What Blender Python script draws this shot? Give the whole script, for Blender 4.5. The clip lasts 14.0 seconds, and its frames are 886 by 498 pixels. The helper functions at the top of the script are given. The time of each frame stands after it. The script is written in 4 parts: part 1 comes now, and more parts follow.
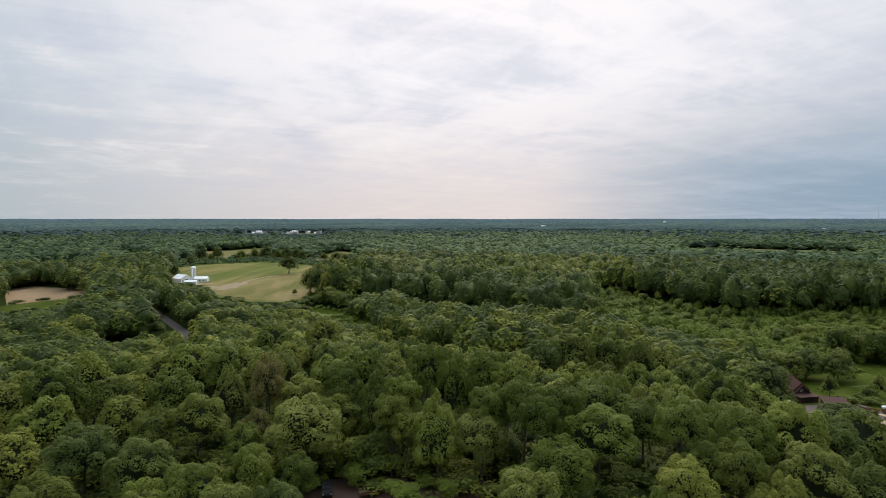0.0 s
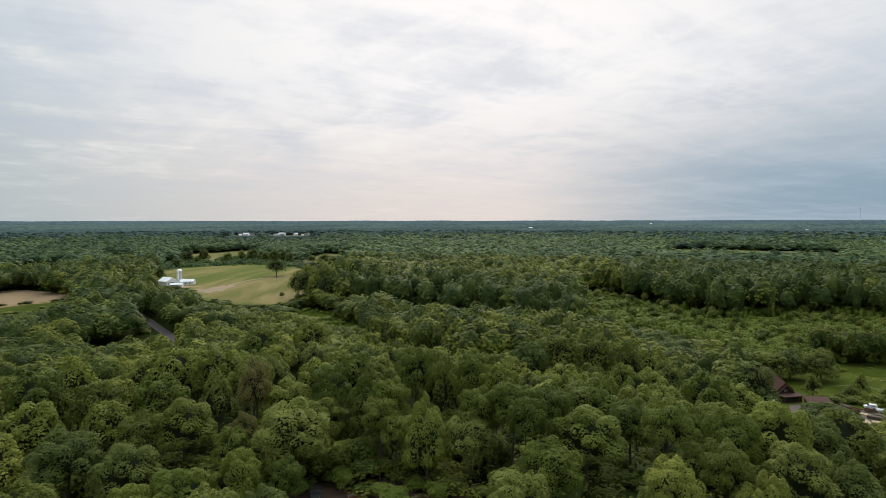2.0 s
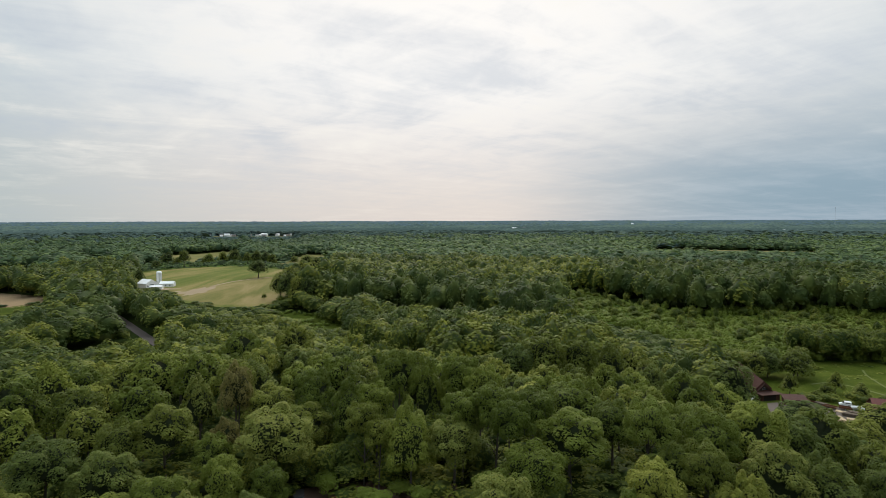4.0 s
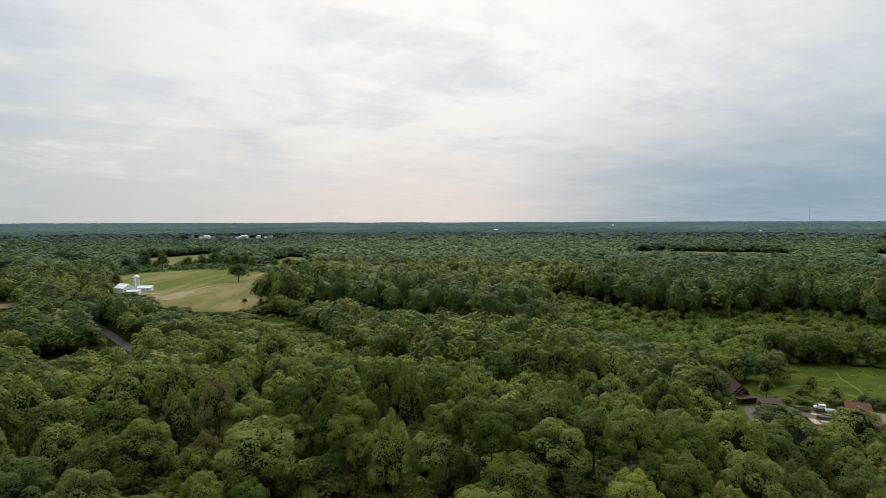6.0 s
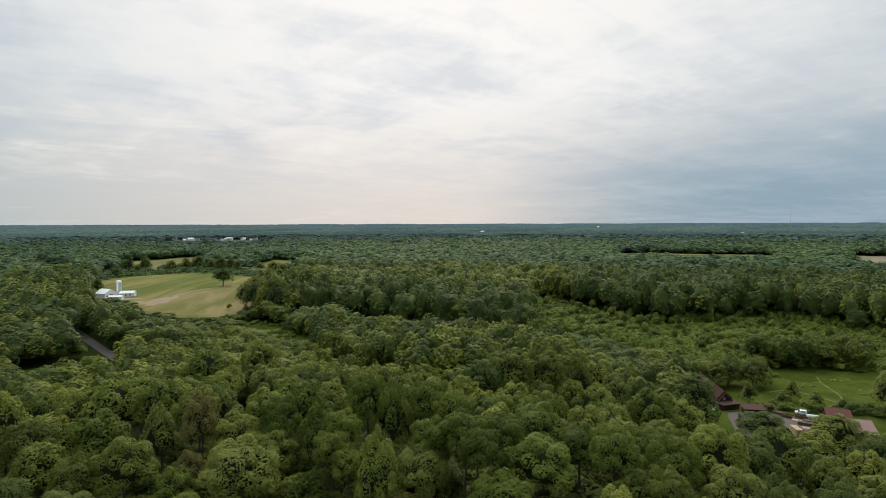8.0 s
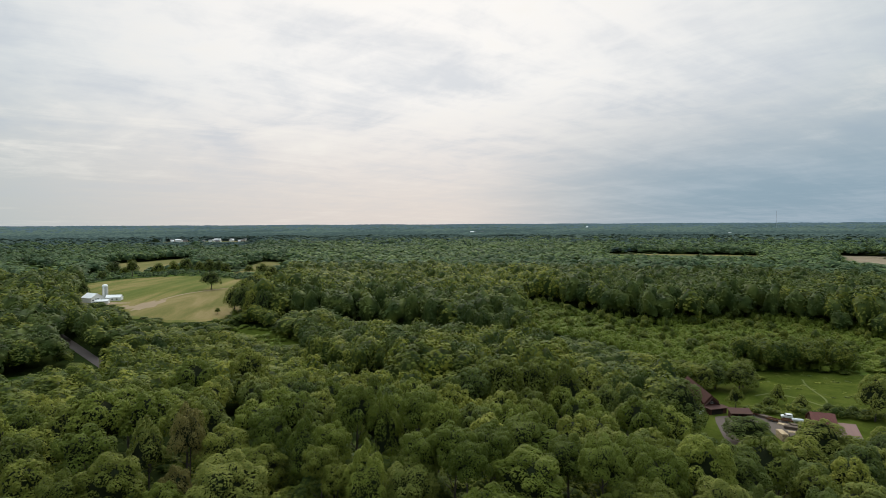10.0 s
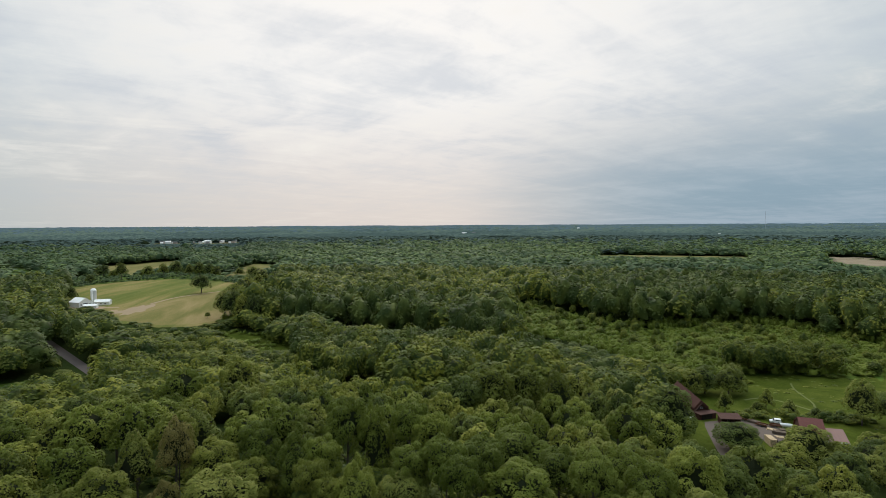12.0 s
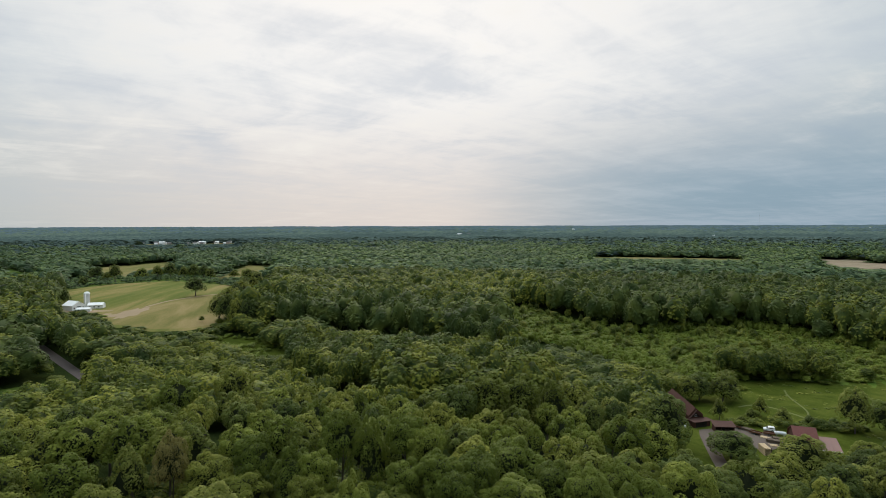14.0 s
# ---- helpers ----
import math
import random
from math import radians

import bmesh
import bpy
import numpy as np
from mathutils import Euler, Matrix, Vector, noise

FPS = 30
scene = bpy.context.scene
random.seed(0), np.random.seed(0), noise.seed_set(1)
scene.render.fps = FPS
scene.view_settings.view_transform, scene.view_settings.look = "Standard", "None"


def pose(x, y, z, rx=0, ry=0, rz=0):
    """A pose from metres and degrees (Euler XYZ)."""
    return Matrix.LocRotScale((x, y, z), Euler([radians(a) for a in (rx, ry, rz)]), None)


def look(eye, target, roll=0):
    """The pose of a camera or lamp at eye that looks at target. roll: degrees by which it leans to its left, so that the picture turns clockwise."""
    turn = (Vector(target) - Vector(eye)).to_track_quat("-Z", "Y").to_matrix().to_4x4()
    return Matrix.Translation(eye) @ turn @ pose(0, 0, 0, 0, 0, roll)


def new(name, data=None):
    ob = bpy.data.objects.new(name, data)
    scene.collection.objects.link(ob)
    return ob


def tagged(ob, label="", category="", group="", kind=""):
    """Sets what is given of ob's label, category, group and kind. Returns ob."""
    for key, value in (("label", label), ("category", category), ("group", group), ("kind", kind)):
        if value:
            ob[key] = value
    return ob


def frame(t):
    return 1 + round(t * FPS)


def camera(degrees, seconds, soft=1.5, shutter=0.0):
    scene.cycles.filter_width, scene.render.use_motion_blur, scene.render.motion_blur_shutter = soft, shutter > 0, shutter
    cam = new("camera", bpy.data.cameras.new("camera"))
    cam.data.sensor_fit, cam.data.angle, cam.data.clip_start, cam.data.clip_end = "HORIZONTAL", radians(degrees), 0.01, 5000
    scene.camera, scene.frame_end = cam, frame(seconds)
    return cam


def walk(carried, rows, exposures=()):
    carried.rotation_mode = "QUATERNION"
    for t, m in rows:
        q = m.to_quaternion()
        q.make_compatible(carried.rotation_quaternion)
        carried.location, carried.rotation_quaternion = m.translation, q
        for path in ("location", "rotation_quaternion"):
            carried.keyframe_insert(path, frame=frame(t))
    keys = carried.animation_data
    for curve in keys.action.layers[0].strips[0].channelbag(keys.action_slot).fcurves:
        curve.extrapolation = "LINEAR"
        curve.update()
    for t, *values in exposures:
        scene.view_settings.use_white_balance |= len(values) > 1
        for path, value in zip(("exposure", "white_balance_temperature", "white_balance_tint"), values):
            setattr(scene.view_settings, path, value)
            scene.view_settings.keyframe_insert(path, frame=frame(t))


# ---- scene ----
cam = camera(76.2, 14.0, soft=0.55)


def spot(x, y, z, yaw, pitch, roll):
    """A camera pose from metres and degrees: yaw to the left, pitch up."""
    a, b = radians(yaw), radians(pitch)
    ahead = Vector((-math.sin(a) * math.cos(b), math.cos(a) * math.cos(b), math.sin(b)))
    return look((x, y, z), Vector((x, y, z)) + ahead, roll)


PATH = [
    (0, spot(0.00, 0.00, 66.02, 0.00, -2.96, -0.01)),
    (0.5, spot(0.00, -0.05, 66.05, -0.20, -2.90, 0.02)),
    (1, spot(0.00, -0.10, 66.14, -0.47, -2.89, 0.00)),
    (1.5, spot(0.00, -0.13, 66.24, -0.79, -2.84, -0.06)),
    (2, spot(0.00, -0.16, 66.24, -1.19, -2.78, -0.08)),
    (2.5, spot(0.00, -0.20, 66.22, -1.62, -2.75, -0.08)),
    (3, spot(0.00, -0.22, 66.29, -2.02, -2.76, -0.12)),
    (5.5, spot(0.05, -0.10, 68.30, -4.22, -2.71, -0.16)),
    (6, spot(0.06, -0.05, 68.88, -4.66, -2.65, -0.16)),
    (6.5, spot(0.08, 0.00, 69.54, -5.07, -2.61, -0.12)),
    (7, spot(0.10, 0.00, 70.20, -5.42, -2.56, -0.13)),
    (7.5, spot(0.15, 0.05, 70.85, -5.73, -2.55, -0.18)),
    (8, spot(0.20, 0.10, 71.55, -6.02, -2.52, -0.18)),
    (8.5, spot(0.24, 0.12, 72.25, -6.34, -2.52, -0.21)),
    (9, spot(0.28, 0.14, 72.90, -6.59, -2.53, -0.25)),
    (11.5, spot(0.55, 0.10, 75.66, -7.71, -2.47, -0.31)),
    (12, spot(0.60, 0.16, 76.32, -7.90, -2.44, -0.33)),
    (12.5, spot(0.62, 0.25, 77.04, -8.08, -2.44, -0.31)),
    (13, spot(0.60, 0.33, 77.73, -8.23, -2.40, -0.27)),
    (13.5, spot(0.56, 0.40, 78.50, -8.32, -2.41, -0.24)),
    (14, spot(0.55, 0.42, 79.20, -8.38, -2.40, -0.19)),
]
walk(cam, PATH, [(0.0, 0.0, 6500, 10), (1.0, 0.0, 6520, 9.5), (3.0, 0.0, 6700, 5), (7.0, -0.02, 6700, 5), (14.0, -0.06, 6680, 5)])

# ---- light ----
SUN_AZ, SUN_EL = radians(5.0), radians(34.0)
sun_dir = Vector((math.sin(SUN_AZ) * math.cos(SUN_EL), math.cos(SUN_AZ) * math.cos(SUN_EL), math.sin(SUN_EL)))
sun = new("sun", bpy.data.lights.new("sun", "SUN"))
sun.data.energy, sun.data.angle, sun.data.color = 1.5, radians(30), (1.0, 0.95, 0.86)
sun.matrix_world = look(sun_dir * 100, (0, 0, 0))


class Nodes:
    """A short way to wire shader nodes."""

    def __init__(self, tree):
        self.tree = tree
        tree.nodes.clear()

    def add(self, kind, inputs=None, operation=""):
        node = self.tree.nodes.new(kind)
        if operation:
            node.operation = operation
        for key, value in (inputs or {}).items():
            if isinstance(value, bpy.types.NodeSocket):
                self.tree.links.new(value, node.inputs[key])
            else:
                node.inputs[key].default_value = value
        return node

    def math(self, op, a, b=0.0, clamp=False):
        node = self.add("ShaderNodeMath", {0: a, 1: b}, op)
        node.use_clamp = clamp
        return node.outputs[0]

    def mix(self, factor, a, b, blend="MIX"):
        node = self.add("ShaderNodeMix")
        node.data_type, node.blend_type = "RGBA", blend
        for key, value in ((0, factor), (6, a), (7, b)):
            if isinstance(value, bpy.types.NodeSocket):
                self.tree.links.new(value, node.inputs[key])
            else:
                node.inputs[key].default_value = value
        return node.outputs[2]

    def noise(self, vector, scale, detail=3.0, rough=0.55, distortion=0.0):
        return self.add("ShaderNodeTexNoise", {"Vector": vector, "Scale": scale, "Detail": detail, "Roughness": rough, "Distortion": distortion}).outputs[0]

    def ramp(self, factor, *stops):
        node = self.add("ShaderNodeValToRGB", {0: factor})
        while len(node.color_ramp.elements) < len(stops):
            node.color_ramp.elements.new(0.5)
        for element, (place, colour) in zip(node.color_ramp.elements, stops):
            element.position = place
            element.color = (*colour, 1.0) if len(colour) == 3 else colour
        return node.outputs[0]

    def span(self, value, low, high, to_low=0.0, to_high=1.0):
        node = self.add("ShaderNodeMapRange", {0: value, 1: min(low, high), 2: max(low, high)})
        node.interpolation_type = "SMOOTHSTEP"
        node.inputs[3].default_value, node.inputs[4].default_value = (to_low, to_high) if low < high else (to_high, to_low)
        return node.outputs[0]


def make_world():
    world = bpy.data.worlds.new("overcast_sky")
    scene.world = world
    world.use_nodes = True
    n = Nodes(world.node_tree)
    way = n.add("ShaderNodeTexCoord").outputs["Generated"]
    axis = n.add("ShaderNodeSeparateXYZ", {0: way})
    x, y, z = axis.outputs
    high = n.math("MAXIMUM", z, 0.0)
    # cloud sheet seen in perspective
    depth = n.math("ADD", high, 0.10)
    sheet = n.add("ShaderNodeCombineXYZ", {0: n.math("DIVIDE", x, depth), 1: n.math("DIVIDE", y, depth), 2: 0.0}).outputs[0]
    along = n.add("ShaderNodeMapping", {0: sheet, 2: (0, 0, radians(-30))}).outputs[0]
    turned = n.add("ShaderNodeMapping", {0: along, 1: (3.1, 1.7, 0.0), 3: (1.0, 0.72, 1.0)}).outputs[0]
    broad = n.noise(turned, 0.55, 3.0, 0.5, 1.2)
    billow = n.noise(turned, 1.5, 5.0, 0.58, 0.9)
    fine = n.noise(turned, 5.0, 5.0, 0.62, 0.5)
    streaks = n.noise(n.add("ShaderNodeMapping", {0: along, 1: (0.6, 2.3, 0.0), 3: (0.55, 2.2, 1.0)}).outputs[0], 1.1, 5.0, 0.6, 0.6)
    texture = n.math("ADD", n.math("ADD", n.math("MULTIPLY", broad, 0.32), n.math("MULTIPLY", streaks, 0.26)), n.math("ADD", n.math("MULTIPLY", billow, 0.27), n.math("MULTIPLY", fine, 0.15)))
    # glow of the hidden sun
    glow_way = n.add("ShaderNodeVectorMath", {0: way, 1: tuple(sun_dir)}, operation="DOT_PRODUCT").outputs["Value"]
    glow = n.span(glow_way, 0.58, 1.0)
    # a bank of rain cloud low towards the east
    bank_way = n.add("ShaderNodeVectorMath", {0: way, 1: (0.77, 0.63, 0.03)}, operation="DOT_PRODUCT").outputs["Value"]
    bank = n.math("MULTIPLY", n.span(bank_way, 0.72, 0.97), n.span(z, 0.24, 0.03))
    pale = n.mix(glow, (0.45, 0.55, 0.64, 1), (1.05, 1.01, 1.03, 1))
    low = n.mix(n.span(glow_way, 0.55, 0.93), (0.44, 0.52, 0.57, 1), (0.82, 0.73, 0.73, 1))
    body = n.mix(n.span(z, 0.26, 0.0), pale, low)
    # the cloud sheet smooths out towards the horizon
    plain_low = n.span(z, 0.01, 0.17, 0.25, 1.0)
    grey = n.mix(n.math("MULTIPLY", n.span(texture, 0.54, 0.38), plain_low), body, n.mix(0.50, body, (0.50, 0.56, 0.69, 1)))
    light = n.mix(n.math("MULTIPLY", n.span(texture, 0.50, 0.64), plain_low), grey, n.mix(0.62, grey, (1.0, 0.95, 0.93, 1)))
    storm = n.mix(bank, light, n.mix(n.span(texture, 0.4, 0.62), (0.27, 0.385, 0.51, 1), (0.36, 0.46, 0.585, 1)))
    # an overcast sky is brightest overhead
    crown_light = n.span(z, 0.38, 0.90, 1.0, 2.9)
    # unseen sky behind, away from the hidden sun, dimmed to deepen shade on trees
    crown_light = n.math("MULTIPLY", crown_light, n.span(glow_way, -0.7, 0.45, 0.5, 1.0))
    storm = n.mix(1.0, storm, n.add("ShaderNodeCombineXYZ", {0: crown_light, 1: crown_light, 2: crown_light}).outputs[0], "MULTIPLY")
    sky = n.add("ShaderNodeTexSky")
    sky.sky_type, sky.sun_disc, sky.sun_elevation, sky.sun_rotation = "NISHITA", False, SUN_EL, SUN_AZ
    clear = n.add("ShaderNodeBackground", {0: sky.outputs[0], 1: 0.05})
    cloud = n.add("ShaderNodeBackground", {0: storm, 1: 1.0})
    both = n.add("ShaderNodeMixShader", {0: 0.92, 1: clear.outputs[0], 2: cloud.outputs[0]})
    n.add("ShaderNodeOutputWorld", {0: both.outputs[0]})


make_world()


# ---- materials ----
def material(name, build):
    mat = bpy.data.materials.new(name)
    mat.use_nodes = True
    n = Nodes(mat.node_tree)
    n.add("ShaderNodeOutputMaterial", {0: build(n)})
    return mat


def plain(name, colour, rough=0.7, metal=0.0, scale=3.0, vary=0.25, bump=0.1, streak=(1, 1, 1)):
    """Paint, metal, wood or stone with grain and stains at two scales."""
    def build(n):
        where = n.add("ShaderNodeMapping", {0: n.add("ShaderNodeTexCoord").outputs["Object"], 3: streak}).outputs[0]
        stain, grain = n.noise(where, scale * 0.25, 4.0), n.noise(where, scale * 4, 4.0)
        dark = tuple(c * (1 - vary) for c in colour) + (1,)
        pale = tuple(min(1.0, c * (1 + vary * 0.6)) for c in colour) + (1,)
        mixed = n.mix(n.math("ADD", n.math("MULTIPLY", stain, 0.6), n.math("MULTIPLY", grain, 0.4)), dark, pale)
        relief = n.add("ShaderNodeBump", {"Strength": bump, "Distance": 0.05, "Height": grain}).outputs[0]
        return n.add("ShaderNodeBsdfPrincipled", {"Base Color": mixed, "Roughness": rough, "Metallic": metal, "Normal": relief, "Specular IOR Level": 0.2}).outputs[0]
    return material(name, build)


def leafy(name, dark, mid, pale, single=True, sheen=0.05, through_light=0.15):
    """Foliage: tone drifts from tree to tree and from leaf to leaf."""
    def build(n):
        where = n.add("ShaderNodeNewGeometry")
        if single:
            tree_tone = n.add("ShaderNodeObjectInfo").outputs["Random"]
        else:
            tree_tone = n.span(n.noise(where.outputs["Position"], 0.09, 1.5, 0.5), 0.3, 0.7)
        leaf_tone = where.outputs["Random Per Island"]
        patch = n.noise(where.outputs["Position"], 0.55, 2.0)
        own = 0.20 if single else 0.14
        tone = n.math("ADD", n.math("MULTIPLY", tree_tone, 0.70 - own), n.math("ADD", n.math("MULTIPLY", leaf_tone, own), n.math("MULTIPLY", patch, 0.30)))
        colour = n.ramp(tone, (0.15, dark), (0.5, mid), (0.85, pale))
        tuft = n.noise(where.outputs["Position"], 1.3, 3.0, 0.7)
        relief = n.add("ShaderNodeBump", {"Strength": 0.35, "Distance": 0.5, "Height": tuft}).outputs[0]
        face = n.add("ShaderNodeBsdfPrincipled", {"Normal": relief, "Base Color": colour, "Roughness": 0.55, "Specular IOR Level": sheen}).outputs[0]
        back = n.add("ShaderNodeBsdfTranslucent", {0: n.mix(0.5, colour, (0.16, 0.22, 0.03, 1))}).outputs[0]
        return n.add("ShaderNodeMixShader", {0: through_light, 1: face, 2: back}).outputs[0]
    return material(name, build)


GREENS = {
    "m": ((0.068, 0.086, 0.016), (0.140, 0.154, 0.027), (0.278, 0.279, 0.049)),
    "b": ((0.061, 0.082, 0.014), (0.126, 0.151, 0.024), (0.243, 0.264, 0.047)),
    "d": ((0.049, 0.071, 0.019), (0.106, 0.129, 0.029), (0.231, 0.236, 0.049)),
    "y": ((0.063, 0.083, 0.014), (0.120, 0.144, 0.024), (0.209, 0.245, 0.048)),
    "r": ((0.070, 0.063, 0.017), (0.133, 0.113, 0.033), (0.218, 0.179, 0.057)),
}
LEAF = {k: leafy("leaves_" + k, *v) for k, v in GREENS.items()}
LEAF_WOOD = [
    leafy("leaves_wood", (0.064, 0.086, 0.017), (0.126, 0.144, 0.024), (0.213, 0.216, 0.035), single=False),
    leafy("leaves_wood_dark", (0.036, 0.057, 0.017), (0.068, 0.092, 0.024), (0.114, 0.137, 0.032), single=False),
    leafy("leaves_wood_bright", (0.103, 0.122, 0.019), (0.172, 0.186, 0.026), (0.259, 0.257, 0.040), single=False),
]
# distance haze is put into these leaf colours, bluer and paler farther off
LEAF_MIDWAY_HAZED = [
    leafy("hazed_leaves_midway", (0.068, 0.105, 0.041), (0.106, 0.148, 0.056), (0.155, 0.201, 0.073), single=False, sheen=0.02),
    leafy("hazed_leaves_midway_dark", (0.043, 0.073, 0.038), (0.067, 0.103, 0.050), (0.103, 0.142, 0.064), single=False, sheen=0.02),
    leafy("hazed_leaves_midway_bright", (0.093, 0.135, 0.046), (0.138, 0.187, 0.059), (0.187, 0.235, 0.079), single=False, sheen=0.02),
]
LEAF_FAR_HAZED = [
    leafy("hazed_leaves_far", (0.063, 0.093, 0.082), (0.084, 0.119, 0.103), (0.109, 0.147, 0.126), single=False, sheen=0.0, through_light=0.1),
    leafy("hazed_leaves_far_dark", (0.045, 0.068, 0.067), (0.060, 0.089, 0.083), (0.081, 0.112, 0.101), single=False, sheen=0.0, through_light=0.1),
    leafy("hazed_leaves_far_bright", (0.078, 0.109, 0.088), (0.101, 0.137, 0.110), (0.127, 0.164, 0.133), single=False, sheen=0.0, through_light=0.1),
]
# the skyline leaves carry the bluest haze tint
LEAF_SKYLINE_HAZED = [leafy("hazed_leaves_skyline", (0.066, 0.099, 0.115), (0.082, 0.120, 0.139), (0.099, 0.138, 0.159), single=False, sheen=0.0, through_light=0.05)]
LEAF_SHRUB = leafy("leaves_shrub", (0.099, 0.129, 0.020), (0.142, 0.179, 0.028), (0.186, 0.219, 0.039), single=False)
# the inner crown mass is painted dark for the shade among twigs
SHADED_TWIGS = plain("shaded_twigs_and_inner_leaves", (0.020, 0.026, 0.009), 1.0, scale=4.0, vary=0.5, bump=0.6)
BARK = plain("bark", (0.10, 0.085, 0.07), 0.9, scale=2.0, vary=0.45, bump=0.5, streak=(1, 1, 0.2))

# ---- the lie of the land ----
def ground_z(x, y):
    """Height of the ground: a wooded knoll, a shallow valley, farmland, and a slow rise to the horizon."""
    x, y = np.asarray(x, float), np.asarray(y, float)
    r = np.hypot(x, y)
    z = np.interp(r, [0, 900, 1500, 2300, 3000, 3900, 4700, 4990], [0, 1, -1, 14, 22, 39, 56, 59])
    # the knoll: a ridge that falls off quickly to the valley in the east and slowly in the west, with a spur to the east
    back = 42 + 43 / (1 + np.exp(np.clip((x + 12) / 16, -40, 40)))
    z = z + 17 * np.exp(-(((x + 30) / 85) ** 2) - ((y - 128) / np.where(y > 128, back, 60.0)) ** 2)
    z = z + 11 * np.exp(-(((x - 45) / 45) ** 2) - ((y - 92) / 28) ** 2)
    z = z + 6 * np.exp(-(((x - 45) / 38) ** 2) - ((y - 182) / 26) ** 2)
    z = z + 8 * np.exp(-(((x + 210) / 240) ** 2) - ((y - 600) / 230) ** 2)
    return z - 9 * np.exp(-(((x - 10) / 210) ** 2) - ((y - 325) / 110) ** 2)


def gz(x, y):
    return float(ground_z(x, y))


def inside(x, y, ring):
    """Which points lie in a polygon."""
    hit = np.zeros(np.shape(x), bool)
    for (ax, ay), (bx, by) in zip(ring, ring[1:] + ring[:1]):
        if ay != by:
            hit ^= ((ay > y) != (by > y)) & (x < (bx - ax) * (y - ay) / (by - ay) + ax)
    return hit


BARN_FIELD = [(-257, 532), (-337, 700), (-313, 777), (-257, 817), (-212, 775), (-122, 672), (-112, 633), (-124, 559), (-105, 459), (-128, 440), (-151, 438), (-185, 455), (-206, 502)]
ROUGH_BELT = [(-337, 700), (-430, 935), (-345, 905), (-290, 960), (-225, 900), (-198, 815), (-165, 860), (-125, 800), (-112, 690), (-122, 668), (-212, 775), (-257, 817), (-313, 777)]
BACK_FIELD_WEST = [(-416, 951), (-506, 1161), (-454, 1266), (-412, 1357), (-365, 1211), (-340, 1081), (-351, 912)]
BACK_FIELD_EAST = [(-197, 811), (-214, 897), (-221, 1179), (-159, 1132), (-148, 984), (-162, 861)]
PLOUGHED = [(-320, 415), (-376, 487), (-376, 515), (-312, 480), (-290, 448)]
VERGE = [(-300, 375), (-322, 401), (-291, 444), (-275, 427)]
WEST_HILL = [(-564, 986), (-740, 1294), (-496, 960), (-450, 862)]
ROAD_GAP = [(-143, 325), (-188, 381), (-197, 377), (-155, 322)]
ROADSIDE = [(-152, 300), (-163, 282), (-182, 284), (-180, 300), (-159, 318)]
MEADOW = [(192, 268), (236, 250), (300, 240), (330, 190), (250, 150), (190, 150), (184, 217), (178, 233), (180, 247)]
SCRUB = [(143, 522), (163, 488), (186, 420), (207, 380), (279, 396), (305, 350), (330, 270), (300, 238), (253, 240), (228, 262), (192, 272), (176, 300), (150, 370), (119, 395)]
CLEARING = [(-104, 420), (-90, 414), (-70, 404), (-50, 396), (-42, 364), (-57, 354), (-76, 372), (-98, 398)]
FAR_STRIP = [(545, 1270), (575, 1352), (868, 1198), (835, 1135)]
HOLLOW = [(-66, 310), (-58, 330), (-15, 283), (14, 248), (36, 230), (68, 214), (60, 198), (28, 212), (4, 232), (-24, 264)]
BELT = [(-58, 330), (-15, 283), (14, 248), (36, 230), (68, 214), (100, 270), (60, 330), (0, 390), (-30, 380)]
FAR_TAN = [(860, 930), (1017, 1135), (1100, 1090), (1030, 1014), (1080, 980), (890, 800)]
FARMSTEAD = [(112, 176), (116, 166), (123, 166), (140, 174), (150, 178), (172, 170), (192, 168), (192, 212), (182, 258), (160, 240), (146, 234), (128, 234), (120, 205)]
FRONT_YARD = [(-25, 91), (-26, 104), (-15, 103), (-8, 104), (2, 104), (3, 98), (-10, 93)]
WOOD_EDGE = [(-114, 459), (-78, 436), (-40, 422), (1, 403), (39, 378), (66, 357), (93, 344), (119, 395), (143, 522)]
EAST_EDGE = [(150, 520), (186, 424), (207, 384), (279, 400), (308, 352), (334, 272)]
LANE = WOOD_EDGE + [(x * 0.985, y * 0.985) for x, y in WOOD_EDGE[::-1]]
LOW_WOOD = WOOD_EDGE[:-2] + [(x * 0.86, y * 0.86) for x, y in WOOD_EDGE[-3::-1]]
TALL_EDGE = WOOD_EDGE + [(x * 1.13, y * 1.13) for x, y in WOOD_EDGE[::-1]]
TALL_EAST = EAST_EDGE + [(x * 1.12, y * 1.12) for x, y in EAST_EDGE[::-1]]
WEST_HOUSE = [(-575, 770), (-575, 825), (-520, 815), (-515, 770)]
TOWN_WEST = [(-800, 2125), (-800, 2195), (-650, 2205), (-650, 2130)]
TOWN_MID = [(-635, 2135), (-635, 2230), (-450, 2250), (-450, 2160)]
TOWN_EAST = [(470, 2900), (475, 2960), (610, 2970), (600, 2910)]
OPEN = [BARN_FIELD, ROUGH_BELT, PLOUGHED, VERGE, MEADOW, SCRUB, FARMSTEAD, FRONT_YARD]
VEILED = [ROADSIDE, CLEARING, BACK_FIELD_WEST, BACK_FIELD_EAST, WEST_HILL]
SCREENED = [ROAD_GAP, FAR_STRIP, FAR_TAN, WEST_HOUSE, TOWN_WEST, TOWN_MID, TOWN_EAST]
GAPS = OPEN + SCREENED + VEILED + [HOLLOW, LANE]


